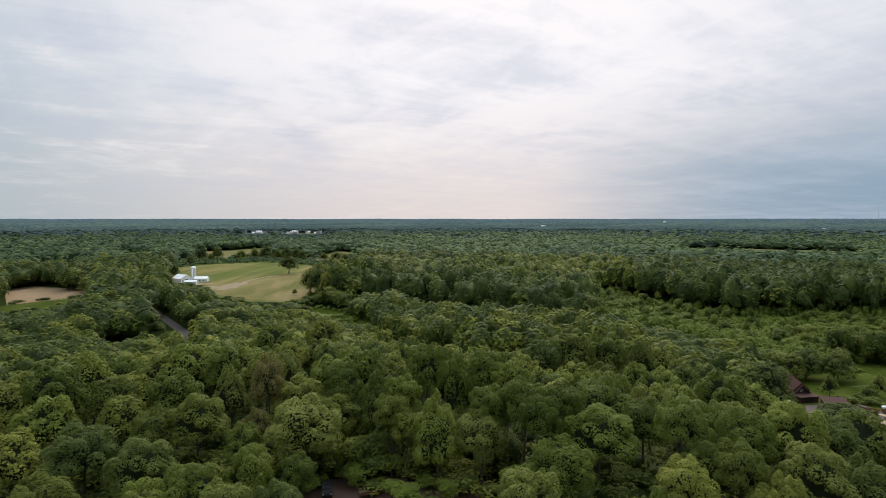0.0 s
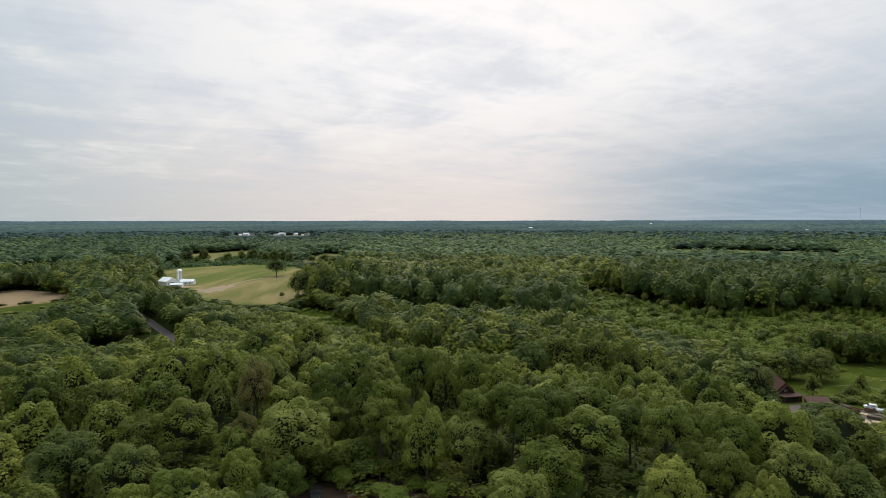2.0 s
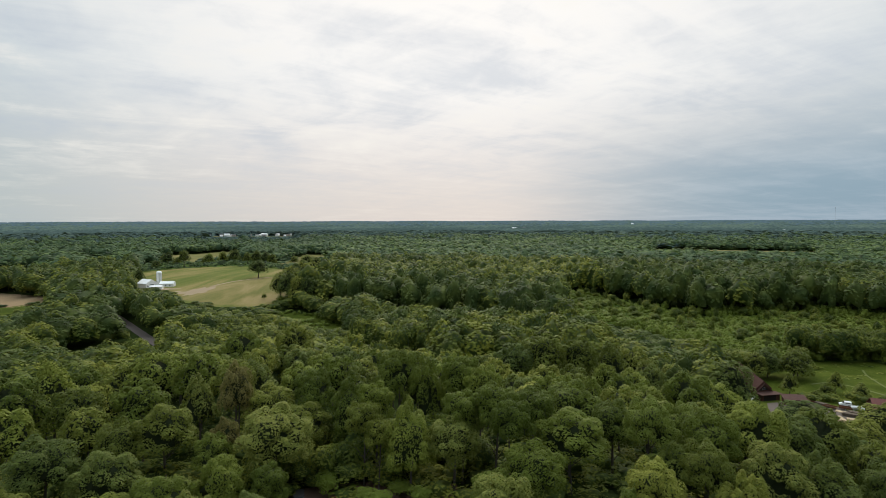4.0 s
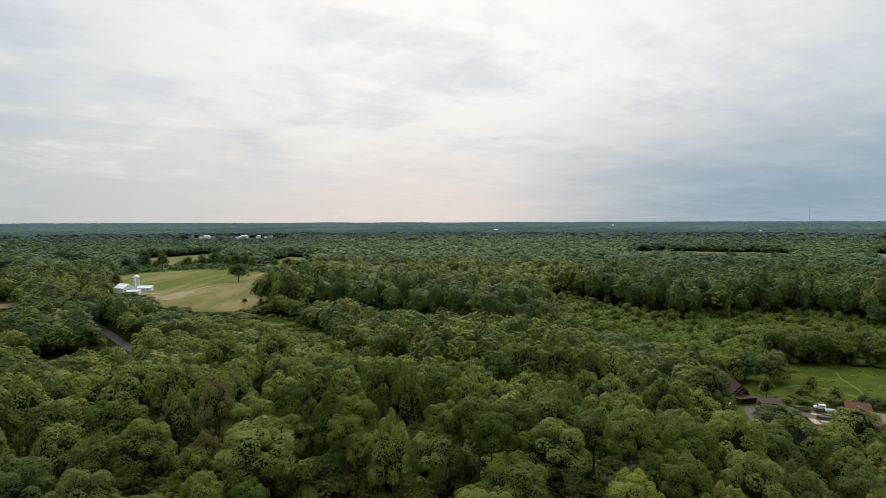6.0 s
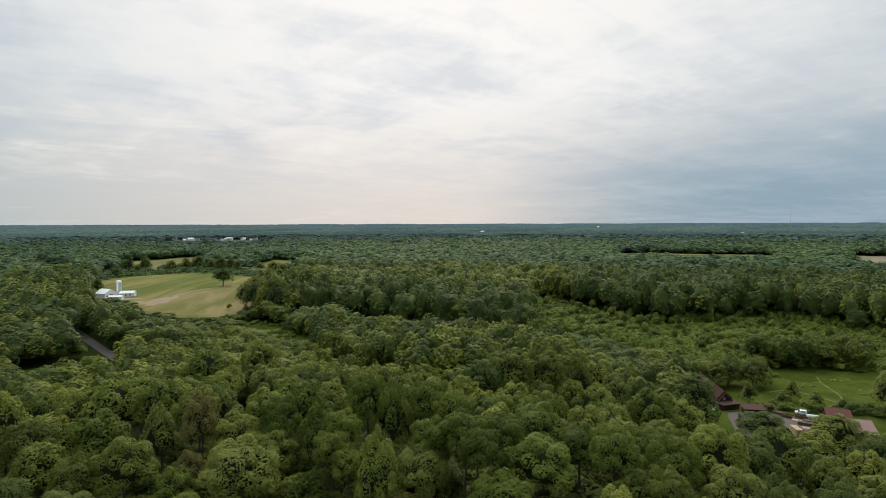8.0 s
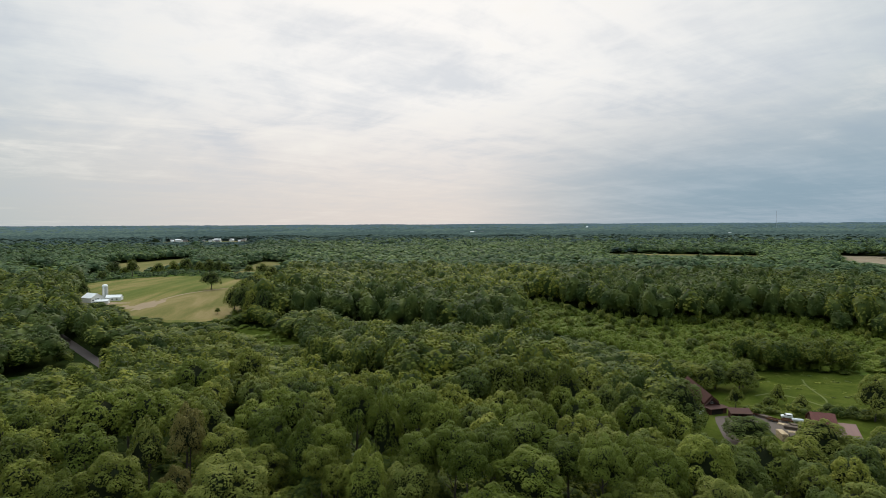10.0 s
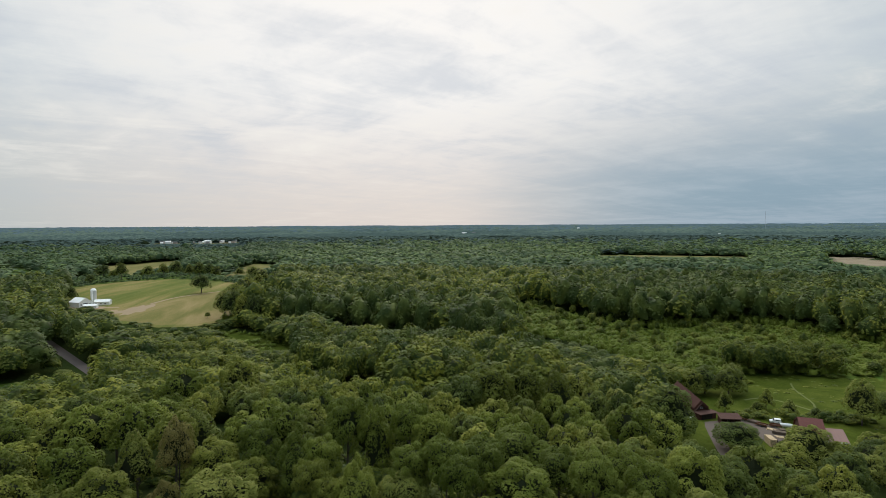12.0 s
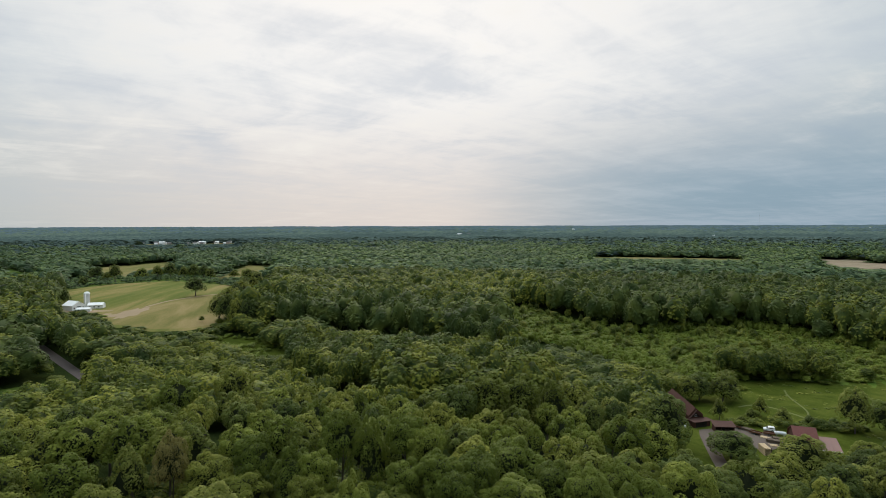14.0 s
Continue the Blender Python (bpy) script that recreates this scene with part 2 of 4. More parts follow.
def open_land(x, y, rings):
    """Open ground, with uneven margins where the trees creep in."""
    x, y = np.asarray(x, float), np.asarray(y, float)
    far = np.clip(np.hypot(x, y) / 400, 0.15, 2.0)
    x, y = x + far * (3.0 * np.sin(y * 0.11 + x * 0.05) + 2.0 * np.sin(y * 0.37)), y + far * (3.0 * np.sin(x * 0.13 - y * 0.04) + 2.0 * np.sin(x * 0.41))
    hit = np.zeros(np.shape(x), bool)
    for ring in rings:
        hit |= inside(x, y, ring)
    return hit


def edge_height(x, y, most):
    """Tree heights that step down to scrub where the wood meets open land on its far side; 0 where nothing grows."""
    tall = np.array(most, float) * np.ones(np.shape(x))
    for k in np.linspace(1.0, 1.34, 24):
        tall = np.where(open_land(x * k, y * k, OPEN), np.minimum(tall, (1 - 1 / k) * 62), tall)
        tall = np.where(open_land(x * k, y * k, VEILED), np.minimum(tall, 4 + (1 - 1 / k) * 80), tall)
        tall = np.where(open_land(x * k, y * k, SCREENED), np.minimum(tall, (1 - 1 / k) * 60), tall)
    return np.where(open_land(x, y, GAPS), 0.0, np.maximum(tall, 1.8))


# ---- mesh helpers ----
def mesh_from(name, verts, faces, mats, smooth=False, tones=None):
    """A mesh from numpy verts and equal-sided faces."""
    me = bpy.data.meshes.new(name)
    verts, faces = np.asarray(verts, np.float32), np.asarray(faces, np.int32)
    me.vertices.add(len(verts))
    me.vertices.foreach_set("co", verts.ravel())
    sides = faces.shape[1]
    me.loops.add(faces.size)
    me.loops.foreach_set("vertex_index", faces.ravel())
    me.polygons.add(len(faces))
    me.polygons.foreach_set("loop_start", np.arange(0, faces.size, sides, dtype=np.int32))
    if tones is not None:
        me.polygons.foreach_set("material_index", np.asarray(tones, np.int32))
    for mat in mats:
        me.materials.append(mat)
    me.update(calc_edges=True)
    if smooth:
        me.shade_smooth()
    return me


def thing(name, x, y, z, label, category, group="", turn=0.0, kind=""):
    ob = new(name)
    ob.empty_display_size = 0.5
    ob.matrix_world = pose(x, y, z, 0, 0, turn)
    return tagged(ob, label, category, group, kind)


def part(name, bm, mat, parent, label=""):
    me = bpy.data.meshes.new(name)
    bmesh.ops.recalc_face_normals(bm, faces=bm.faces)
    bm.to_mesh(me)
    bm.free()
    me.materials.append(mat)
    ob = new(name, me)
    ob.parent = parent
    return tagged(ob, label)


def add_box(bm, x0, x1, y0, y1, z0, z1, bevel=0.0):
    made = bmesh.ops.create_cube(bm, size=1.0)
    for v in made["verts"]:
        v.co = Vector(((x0 + x1) / 2 + v.co.x * (x1 - x0), (y0 + y1) / 2 + v.co.y * (y1 - y0), (z0 + z1) / 2 + v.co.z * (z1 - z0)))
    if bevel:
        edges = {e for v in made["verts"] for e in v.link_edges}
        bmesh.ops.bevel(bm, geom=list(edges), offset=bevel, segments=1, affect="EDGES")
    return bm


def box(x0, x1, y0, y1, z0, z1, bevel=0.0):
    return add_box(bmesh.new(), x0, x1, y0, y1, z0, z1, bevel)


def add_slab(bm, outline, axis_from, axis_to):
    """A profile in x and z, drawn out along y."""
    rings = [[bm.verts.new((px, py, pz)) for px, pz in outline] for py in (axis_from, axis_to)]
    count = len(outline)
    for i in range(count):
        bm.faces.new((rings[0][i], rings[0][(i + 1) % count], rings[1][(i + 1) % count], rings[1][i]))
    bm.faces.new(rings[0])
    bm.faces.new(rings[1][::-1])
    return bm


def slab(outline, axis_from, axis_to):
    return add_slab(bmesh.new(), outline, axis_from, axis_to)


def add_tube(bm, a, b, ra, rb, sides=8):
    a, b = Vector(a), Vector(b)
    turn = (b - a).to_track_quat("Z", "Y").to_matrix()
    rings = []
    for centre, radius in ((a, ra), (b, rb)):
        rings.append([bm.verts.new(centre + turn @ Vector((radius * math.cos(k * math.tau / sides), radius * math.sin(k * math.tau / sides), 0))) for k in range(sides)])
    for k in range(sides):
        bm.faces.new((rings[0][k], rings[0][(k + 1) % sides], rings[1][(k + 1) % sides], rings[1][k]))
    bm.faces.new(rings[0][::-1])
    bm.faces.new(rings[1])
    return bm


def tube(a, b, ra, rb, sides=8):
    return add_tube(bmesh.new(), a, b, ra, rb, sides)


# ---- ground ----
def ground_material():
    def build(n):
        where = n.add("ShaderNodeNewGeometry").outputs["Position"]
        patch, grain = n.noise(where, 0.02, 4.0), n.noise(where, 0.9, 5.0, 0.7)
        tone = n.math("ADD", n.math("MULTIPLY", patch, 0.5), n.math("MULTIPLY", grain, 0.5))
        colour = n.ramp(tone, (0.3, (0.020, 0.026, 0.009)), (0.5, (0.032, 0.046, 0.013)), (0.7, (0.046, 0.058, 0.020)))
        relief = n.add("ShaderNodeBump", {"Strength": 0.6, "Distance": 0.6, "Height": grain}).outputs[0]
        return n.add("ShaderNodeBsdfPrincipled", {"Base Color": colour, "Roughness": 1.0, "Normal": relief, "Specular IOR Level": 0.0}).outputs[0]
    return material("woodland_floor", build)


def field_material(name, low, mid, high, patch_scale=0.012, stretch=0.35, turn=0.0, rough=0.95):
    """Grass, stubble or soil, with patches, blades and faint machine rows."""
    def build(n):
        where = n.add("ShaderNodeNewGeometry").outputs["Position"]
        flat = n.add("ShaderNodeMapping", {0: where, 2: (0, 0, radians(turn)), 3: (1, stretch, 1)}).outputs[0]
        patch, grain = n.noise(flat, patch_scale, 5.0, 0.6, 0.8), n.noise(where, 1.4, 4.0, 0.7)
        tone = n.math("ADD", n.math("MULTIPLY", patch, 0.66), n.math("MULTIPLY", grain, 0.34))
        colour = n.ramp(tone, (0.40, low), (0.5, mid), (0.60, high))
        relief = n.add("ShaderNodeBump", {"Strength": 0.4, "Distance": 0.2, "Height": grain}).outputs[0]
        return n.add("ShaderNodeBsdfPrincipled", {"Base Color": colour, "Roughness": rough, "Normal": relief, "Specular IOR Level": 0.03}).outputs[0]
    return material(name, build)


def polar_sheet(name, radii, angles, lift, mat, kind="structure", label="", category="", smooth=True):
    r, a = np.meshgrid(radii, angles, indexing="ij")
    x, y = r * np.sin(a), r * np.cos(a)
    z = ground_z(x, y) + lift(x, y)
    rows, cols = r.shape
    idx = np.arange(rows * cols).reshape(rows, cols)
    faces = np.stack([idx[:-1, :-1], idx[:-1, 1:], idx[1:, 1:], idx[1:, :-1]], -1).reshape(-1, 4)
    ob = new(name, mesh_from(name, np.stack([x, y, z], -1).reshape(-1, 3), faces[:, ::-1], [mat], smooth))
    return tagged(ob, label, category, kind=kind)


RADII = np.concatenate([np.linspace(0.01, 700, 90), np.geomspace(715, 4990, 70)])
polar_sheet("ground", RADII, np.linspace(-math.pi, math.pi, 241), lambda x, y: 0 * x, ground_material(), label="brown-green woodland floor and rough grass", category="ground")


def widened(ring, by):
    """The outline moved outwards from its middle."""
    mx, my = sum(p[0] for p in ring) / len(ring), sum(p[1] for p in ring) / len(ring)
    return [(x + by * (x - mx) / math.hypot(x - mx, y - my), y + by * (y - my) / math.hypot(x - mx, y - my)) for x, y in ring]


def lay_field(name, ring, mat, label, step=8.0, lift=0.12, category="field", margin=6.0):
    """A field laid over the ground, a little under the trees at its margin: a fine grid cut to its outline."""
    ring = widened(ring, margin)
    bm = bmesh.new()
    bm.faces.new([bm.verts.new((x, y, 0)) for x, y in ring])
    xs, ys = [p[0] for p in ring], [p[1] for p in ring]
    for axis, values in (((1, 0, 0), xs), ((0, 1, 0), ys)):
        for k in range(1, int((max(values) - min(values)) / step)):
            at = min(values) + k * step
            place = (at, 0, 0) if axis[0] else (0, at, 0)
            bmesh.ops.bisect_plane(bm, geom=bm.verts[:] + bm.edges[:] + bm.faces[:], plane_co=place, plane_no=axis)
    for v in bm.verts:
        v.co.z = gz(v.co.x, v.co.y) + lift
    bmesh.ops.recalc_face_normals(bm, faces=bm.faces)
    me = bpy.data.meshes.new(name)
    bm.to_mesh(me)
    bm.free()
    me.materials.append(mat)
    me.shade_smooth()
    return tagged(new(name, me), label, category, kind="structure")


HAY = field_material("mown_hay", (0.086, 0.108, 0.022), (0.140, 0.136, 0.038), (0.235, 0.182, 0.074), 0.034, 0.16, 62)
HAY_TAN = field_material("cut_stubble", (0.120, 0.118, 0.034), (0.185, 0.152, 0.058), (0.250, 0.190, 0.088), 0.034, 0.16, 62)
HAY_PALE = field_material("pale_hay", (0.10, 0.105, 0.030), (0.16, 0.142, 0.050), (0.235, 0.185, 0.078), 0.012)
SOIL = field_material("dry_soil", (0.25, 0.172, 0.098), (0.30, 0.208, 0.118), (0.35, 0.250, 0.150), 0.012, 0.9, 30)
# haze over the far tan field is put into its greyed colour
HAZED_STUBBLE = field_material("hazed_stubble", (0.19, 0.150, 0.100), (0.23, 0.182, 0.125), (0.27, 0.220, 0.155), 0.02, 0.8, 30)
GRASS = field_material("meadow_grass", (0.042, 0.058, 0.007), (0.060, 0.078, 0.010), (0.081, 0.096, 0.016), 0.09, 0.9)
ROUGH_GRASS = field_material("rough_grass", (0.048, 0.084, 0.012), (0.072, 0.116, 0.017), (0.100, 0.140, 0.028), 0.06, 0.9)
lay_field("hay_field", BARN_FIELD, HAY, "mown tan and green hay field beside the white barn")
lay_field("hay_field", [(-185, 457), (-206, 502), (-190, 528), (-180, 568), (-166, 591), (-152, 612), (-119, 650), (-113, 633), (-125, 559), (-106, 459), (-128, 442), (-151, 440)], HAY_TAN, "cut tan stubble half of the hay field", 8, 0.16, margin=0.0)
lay_field("hay_field", BACK_FIELD_WEST, HAY_PALE, "pale mown hay field behind a hedgerow", 30)
lay_field("hay_field", BACK_FIELD_EAST, HAY_PALE, "pale green hay field behind a row of trees", 25)
lay_field("rough_belt", ROUGH_BELT, ROUGH_GRASS, "rough dull green grass between the hay fields", 20, 0.06)
lay_field("ploughed_field", PLOUGHED, SOIL, "bare tan ploughed field with a grass verge")
lay_field("grass_verge", VERGE, GRASS, "green grass verge below the ploughed field")
lay_field("pasture", WEST_HILL, ROUGH_GRASS, "green pasture slope among woods", 30)
lay_field("roadside_grass", ROADSIDE, ROUGH_GRASS, "rough green grass beside the road")
lay_field("meadow", MEADOW, GRASS, "bright green meadow with trodden tracks")
lay_field("scrub_ground", SCRUB, ROUGH_GRASS, "rough green scrubland between the woods")
lay_field("grass_patch", WEST_HOUSE, GRASS, "green lawn round a white house in the woods", 20)
for ring in (TOWN_WEST, TOWN_MID, TOWN_EAST):
    lay_field("town_green", ring, HAY_PALE, "pale dry grass between far houses", 60)
lay_field("clearing", CLEARING, GRASS, "light green grass clearing among trees")
lay_field("stubble_field", FAR_STRIP, HAY_PALE, "pale stubble field behind the woods", 40)
lay_field("stubble_field", FAR_TAN, HAZED_STUBBLE, "tan stubble field at the edge of the woods", 40)
lay_field("lawn", FARMSTEAD, GRASS, "mown green lawn round the brown house", 6, 0.10)
lay_field("yard_ground", FRONT_YARD, plain("yard_soil", (0.13, 0.08, 0.055), 0.95, scale=1.0, vary=0.5, bump=0.5), "reddish brown bare yard soil among trees", 5, 0.10)


def lay_band(name, line, width, mat, label, lift=0.2, step=3.0, category="road"):
    """A road or track of even width along a line."""
    points = [Vector((x, y)) for x, y in line]
    dense = []
    for a, b in zip(points, points[1:]):
        count = max(1, int((b - a).length / step))
        dense += [a.lerp(b, k / count) for k in range(count)]
    dense.append(points[-1])
    for _ in range(6):
        dense = [dense[0]] + [(dense[i - 1] + dense[i] * 2 + dense[i + 1]) / 4 for i in range(1, len(dense) - 1)] + [dense[-1]]
    bm, last = bmesh.new(), None
    for i, p in enumerate(dense):
        along = (dense[min(i + 1, len(dense) - 1)] - dense[max(i - 1, 0)]).normalized()
        side = Vector((-along.y, along.x)) * width / 2
        row = [bm.verts.new((q.x, q.y, gz(q.x, q.y) + lift)) for q in (p - side, p, p + side)]
        if last:
            for k in (0, 1):
                bm.faces.new((last[k], last[k + 1], row[k + 1], row[k]))
        last = row
    bmesh.ops.recalc_face_normals(bm, faces=bm.faces)
    me = bpy.data.meshes.new(name)
    bm.to_mesh(me)
    bm.free()
    me.materials.append(mat)
    return tagged(new(name, me), label, category, kind="structure")


ASPHALT = plain("worn_asphalt", (0.125, 0.098, 0.086), 0.9, scale=0.8, vary=0.3, bump=0.3)
GRAVEL = plain("grey_gravel", (0.120, 0.094, 0.078), 0.95, scale=1.5, vary=0.25, bump=0.5)
DIRT = plain("pale_dirt", (0.28, 0.205, 0.125), 0.95, scale=0.3, vary=0.25, bump=0.3)
TRACK = plain("trodden_grass", (0.120, 0.135, 0.040), 0.95, scale=0.5, vary=0.4, bump=0.3)
lay_band("road", [(-118, 292), (-150, 331), (-193, 382), (-235, 432), (-300, 520)], 6.0, ASPHALT, "worn grey asphalt country road between trees", 0.25)

# ---- trees ----
rng = np.random.default_rng(7)
ICO = {}
for level in (1, 2):
    bm = bmesh.new()
    bmesh.ops.create_icosphere(bm, subdivisions=level, radius=1.0)
    bm.verts.ensure_lookup_table()
    ICO[level] = (np.array([v.co[:] for v in bm.verts]), np.array([[v.index for v in f.verts] for f in bm.faces]))
    bm.free()


def unit(v):
    return v / np.maximum(np.linalg.norm(v, axis=-1, keepdims=True), 1e-6)


def crown_shape(rng, lobes, leaves, leaf, low=0.22, pointed=0.0, core_level=2, lift=0.45, ragged=0.27, inner=0.84, tufts=1.8, plump=1.55, reach=(0.58, 0.90)):
    """A crown 1 high and about 0.6 wide: rounded boughs spread evenly over an egg shape, tufts on the boughs, and leaf sprays that clothe their outer and upper sides, round a ragged inner mass. Triangles only."""
    i = np.arange(lobes) + 0.5
    up = 1 - i / lobes * 1.52
    turn = i * 2.39996 + rng.uniform(-0.35, 0.35, lobes) + rng.uniform(0, math.tau)
    flat = np.sqrt(np.maximum(1 - up**2, 0))
    ways = unit(np.stack([flat * np.cos(turn), flat * np.sin(turn), up], 1) + rng.normal(size=(lobes, 3)) * 0.12)
    big = ways * rng.uniform(*reach, (lobes, 1))
    big_size = plump / math.sqrt(lobes) * rng.uniform(0.72, 1.22, lobes)
    many = int(lobes * tufts)
    parent = rng.integers(0, lobes, many)
    grow = unit(ways[parent] + rng.normal(size=(many, 3)) * 0.6 + [0, 0, 0.3])
    bough = np.concatenate([big, big[parent] + grow * big_size[parent, None] * 0.75])
    size = np.concatenate([big_size, big_size[parent] * rng.uniform(0.34, 0.58, many)])
    middle, half = np.array([0, 0, (1 + low) / 2]), np.array([0.29, 0.29, (1 - low) / 2 * 0.92])

    def placed_at(where):
        where = where.copy()
        where[:, :2] *= 1 - pointed * np.clip(where[:, 2:], -0.4, 1)
        return middle + where * half

    iv, fi = ICO[core_level]
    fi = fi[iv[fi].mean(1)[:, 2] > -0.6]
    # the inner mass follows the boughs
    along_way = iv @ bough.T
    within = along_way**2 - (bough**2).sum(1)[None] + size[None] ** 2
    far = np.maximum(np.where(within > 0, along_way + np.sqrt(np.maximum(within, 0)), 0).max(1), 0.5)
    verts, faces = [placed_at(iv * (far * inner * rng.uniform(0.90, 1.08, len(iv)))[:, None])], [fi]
    spots, sides, missing = [], [], leaves
    while missing > 0:
        on = rng.choice(len(bough), leaves * 2, p=size**2 / (size**2).sum())
        side = unit(rng.normal(size=(len(on), 3)) + [0, 0, 0.25])
        spot_at = bough[on] + side * size[on, None] * rng.uniform(0.90, 1.08, (len(on), 1))
        apart = np.linalg.norm(spot_at[:, None, :] - bough[None, :lobes], axis=2) / size[None, :lobes]
        apart[np.arange(len(on)), np.minimum(on, lobes - 1)] = 9.0
        good = (apart.min(1) > 0.88) & (side[:, 2] > -0.6) & ((side * unit(spot_at)).sum(1) > -0.1) & (np.linalg.norm(spot_at, axis=1) > 0.6)
        spots.append(spot_at[good][:missing])
        sides.append(side[good][:missing])
        missing -= len(spots[-1])
    place, side = placed_at(np.concatenate(spots)), np.concatenate(sides)
    face = unit(side + rng.normal(size=side.shape) * ragged + [0, 0, lift])
    across = unit(np.cross(face, rng.normal(size=face.shape)))
    along = np.cross(face, across)
    broad = leaf * rng.uniform(0.6, 1.3, (len(place), 1))
    spray = np.stack([place - across * broad - along * broad * 0.6, place + across * broad - along * broad * 0.6, place + along * broad * 1.1], 1)
    verts.append(spray.reshape(-1, 3))
    faces.append(len(iv) + np.arange(3 * len(place)).reshape(-1, 3))
    return np.concatenate(verts), np.concatenate(faces), len(fi)


def trunk_mesh(seed, height=18.0):
    """A tapered trunk with a few limbs that reach into the crown."""
    pick = random.Random(seed)
    bm = bmesh.new()
    lean = (pick.uniform(-0.4, 0.4), pick.uniform(-0.4, 0.4))
    add_tube(bm, (0, 0, -0.6), (0, 0, 0.8), 0.42, 0.30)
    add_tube(bm, (0, 0, 0.8), (lean[0], lean[1], height * 0.45), 0.30, 0.20)
    add_tube(bm, (lean[0], lean[1], height * 0.45), (lean[0] * 2, lean[1] * 2, height * 0.86), 0.20, 0.05)
    for k in range(6):
        a = k * 2.4 + pick.uniform(0, 1)
        z = height * pick.uniform(0.22, 0.55)
        far = pick.uniform(1.8, 3.2)
        add_tube(bm, (lean[0] * 0.7, lean[1] * 0.7, z), (far * math.cos(a), far * math.sin(a), z + pick.uniform(1.5, 3.2)), 0.11, 0.035, 5)
    me = bpy.data.meshes.new("trunk")
    bm.to_mesh(me)
    bm.free()
    me.materials.append(BARK)
    return me


TRUNKS = [trunk_mesh(k) for k in range(3)]
CROWNS = {}
for detail, (lobes, leaves, leaf) in {"full": (26, 9000, 0.0092), "plain": (24, 3500, 0.0138)}.items():
    for variant in range(5):
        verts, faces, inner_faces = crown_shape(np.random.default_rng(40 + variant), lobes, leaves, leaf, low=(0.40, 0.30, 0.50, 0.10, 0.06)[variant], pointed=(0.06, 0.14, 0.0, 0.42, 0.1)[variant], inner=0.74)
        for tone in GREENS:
            CROWNS[detail, variant, tone] = mesh_from("crown", verts * 18.0, faces, [LEAF[tone], SHADED_TWIGS], tones=np.arange(len(faces)) < inner_faces)
TONE_WORDS = {"m": "mid-green", "b": "bright green", "d": "dark green", "y": "yellow-green", "r": "thin rust-brown, half-dead"}


def plant(x, y, height, radius, tone, detail, variant, sink=0.0, name="tree", label=""):
    """One broadleaf tree: trunk and crown under an empty at its foot."""
    ob = thing(name, x, y, gz(x, y) - sink, label or f"{TONE_WORDS[tone]} leafy broadleaf tree in the wood", "tree", "trees on the knoll", (x * 37 + y * 91) % 360)
    tall, wide = height / 18.0, radius / 5.4
    ob.scale = (wide, wide, tall)
    for piece, me in (("trunk", TRUNKS[variant % 3]), ("crown", CROWNS[detail, variant, tone])):
        child = new(piece, me)
        child.parent = ob
    return ob


# Trees that stand out on the knoll: x, y, height of the top above the valley, crown radius, tone.
KNOLL_WEST = [(-49, 111, 31.5, 5.8, "m"), (-38, 106, 27.5, 3.8, "b"), (-37, 110, 29, 3.0, "r"), (-38, 121, 37, 3.6, "r"), (-58, 121, 33.5, 5.4, "b"), (-72, 122, 32, 5.2, "m"), (-65, 113, 30.5, 5.4, "m"), (-71, 130, 30, 5.5, "m"), (-63, 137, 36, 6.0, "b"),
              (-53, 140, 35, 6.0, "b"), (-42, 132, 35, 5.0, "m"), (-69, 136, 33.5, 6.0, "m"), (-56, 108, 29.5, 4.6, "m"), (-39, 138, 33.5, 5.5, "d")]
KNOLL_FRONT = [(-32, 91, 29, 4.2, "b"), (-40, 88, 27.5, 5.4, "b"), (-24, 92, 27.5, 3.2, "y"), (-66, 101, 29, 6.2, "d"), (-64, 88, 25.5, 5.2, "m"), (-47, 85, 26, 4.4, "b"), (-81, 113, 30, 6.0, "b"), (-89, 127, 33, 6.2, "b"), (-87, 138, 34, 6.0, "b"),
               (-53, 97, 28, 5.6, "d"), (-79, 101, 27, 5.6, "m")]
KNOLL_MID = [(-23, 117, 29.5, 5.4, "m"), (-22, 124, 34.5, 5.0, "b"), (-14, 129, 34, 4.6, "m"), (-17, 131, 36, 5.0, "b"), (-4, 128, 37.5, 5.2, "b"), (2, 127, 37, 4.6, "b"), (10, 123, 38, 5.0, "b"), (14, 118, 37, 4.2, "b"), (-7, 105, 30.5, 3.2, "m"), (-8, 113, 35, 4.0, "b"),
             (-10, 107, 33, 3.6, "m"), (-1, 103, 34.5, 4.6, "b"), (7, 102, 31, 5.0, "d"), (9, 106, 35, 4.2, "y"), (15, 104, 37, 4.6, "b"), (-31, 122, 32, 5.4, "m")]
KNOLL_EAST = [(22, 105, 35.5, 4.4, "y"), (28, 99, 33, 6.6, "b"), (39, 108, 31.5, 5.0, "y"), (41, 95, 36, 4.6, "y"), (50, 92, 34.5, 5.2, "b"), (61, 97, 34, 5.6, "b"), (43, 89, 30.5, 5.0, "m"), (46, 85, 32, 4.4, "m"), (36, 81, 31, 4.6, "m"),
              (70, 101, 31, 6.0, "d"), (49, 80, 30, 5.0, "m"), (79, 106, 30, 6.2, "m"), (58, 87, 31, 5.4, "d"), (67, 88, 29, 6.0, "d"), (19, 89, 31, 5.2, "b"), (12, 85, 28.5, 3.4, "b"), (30, 77, 29, 4.6, "b")]
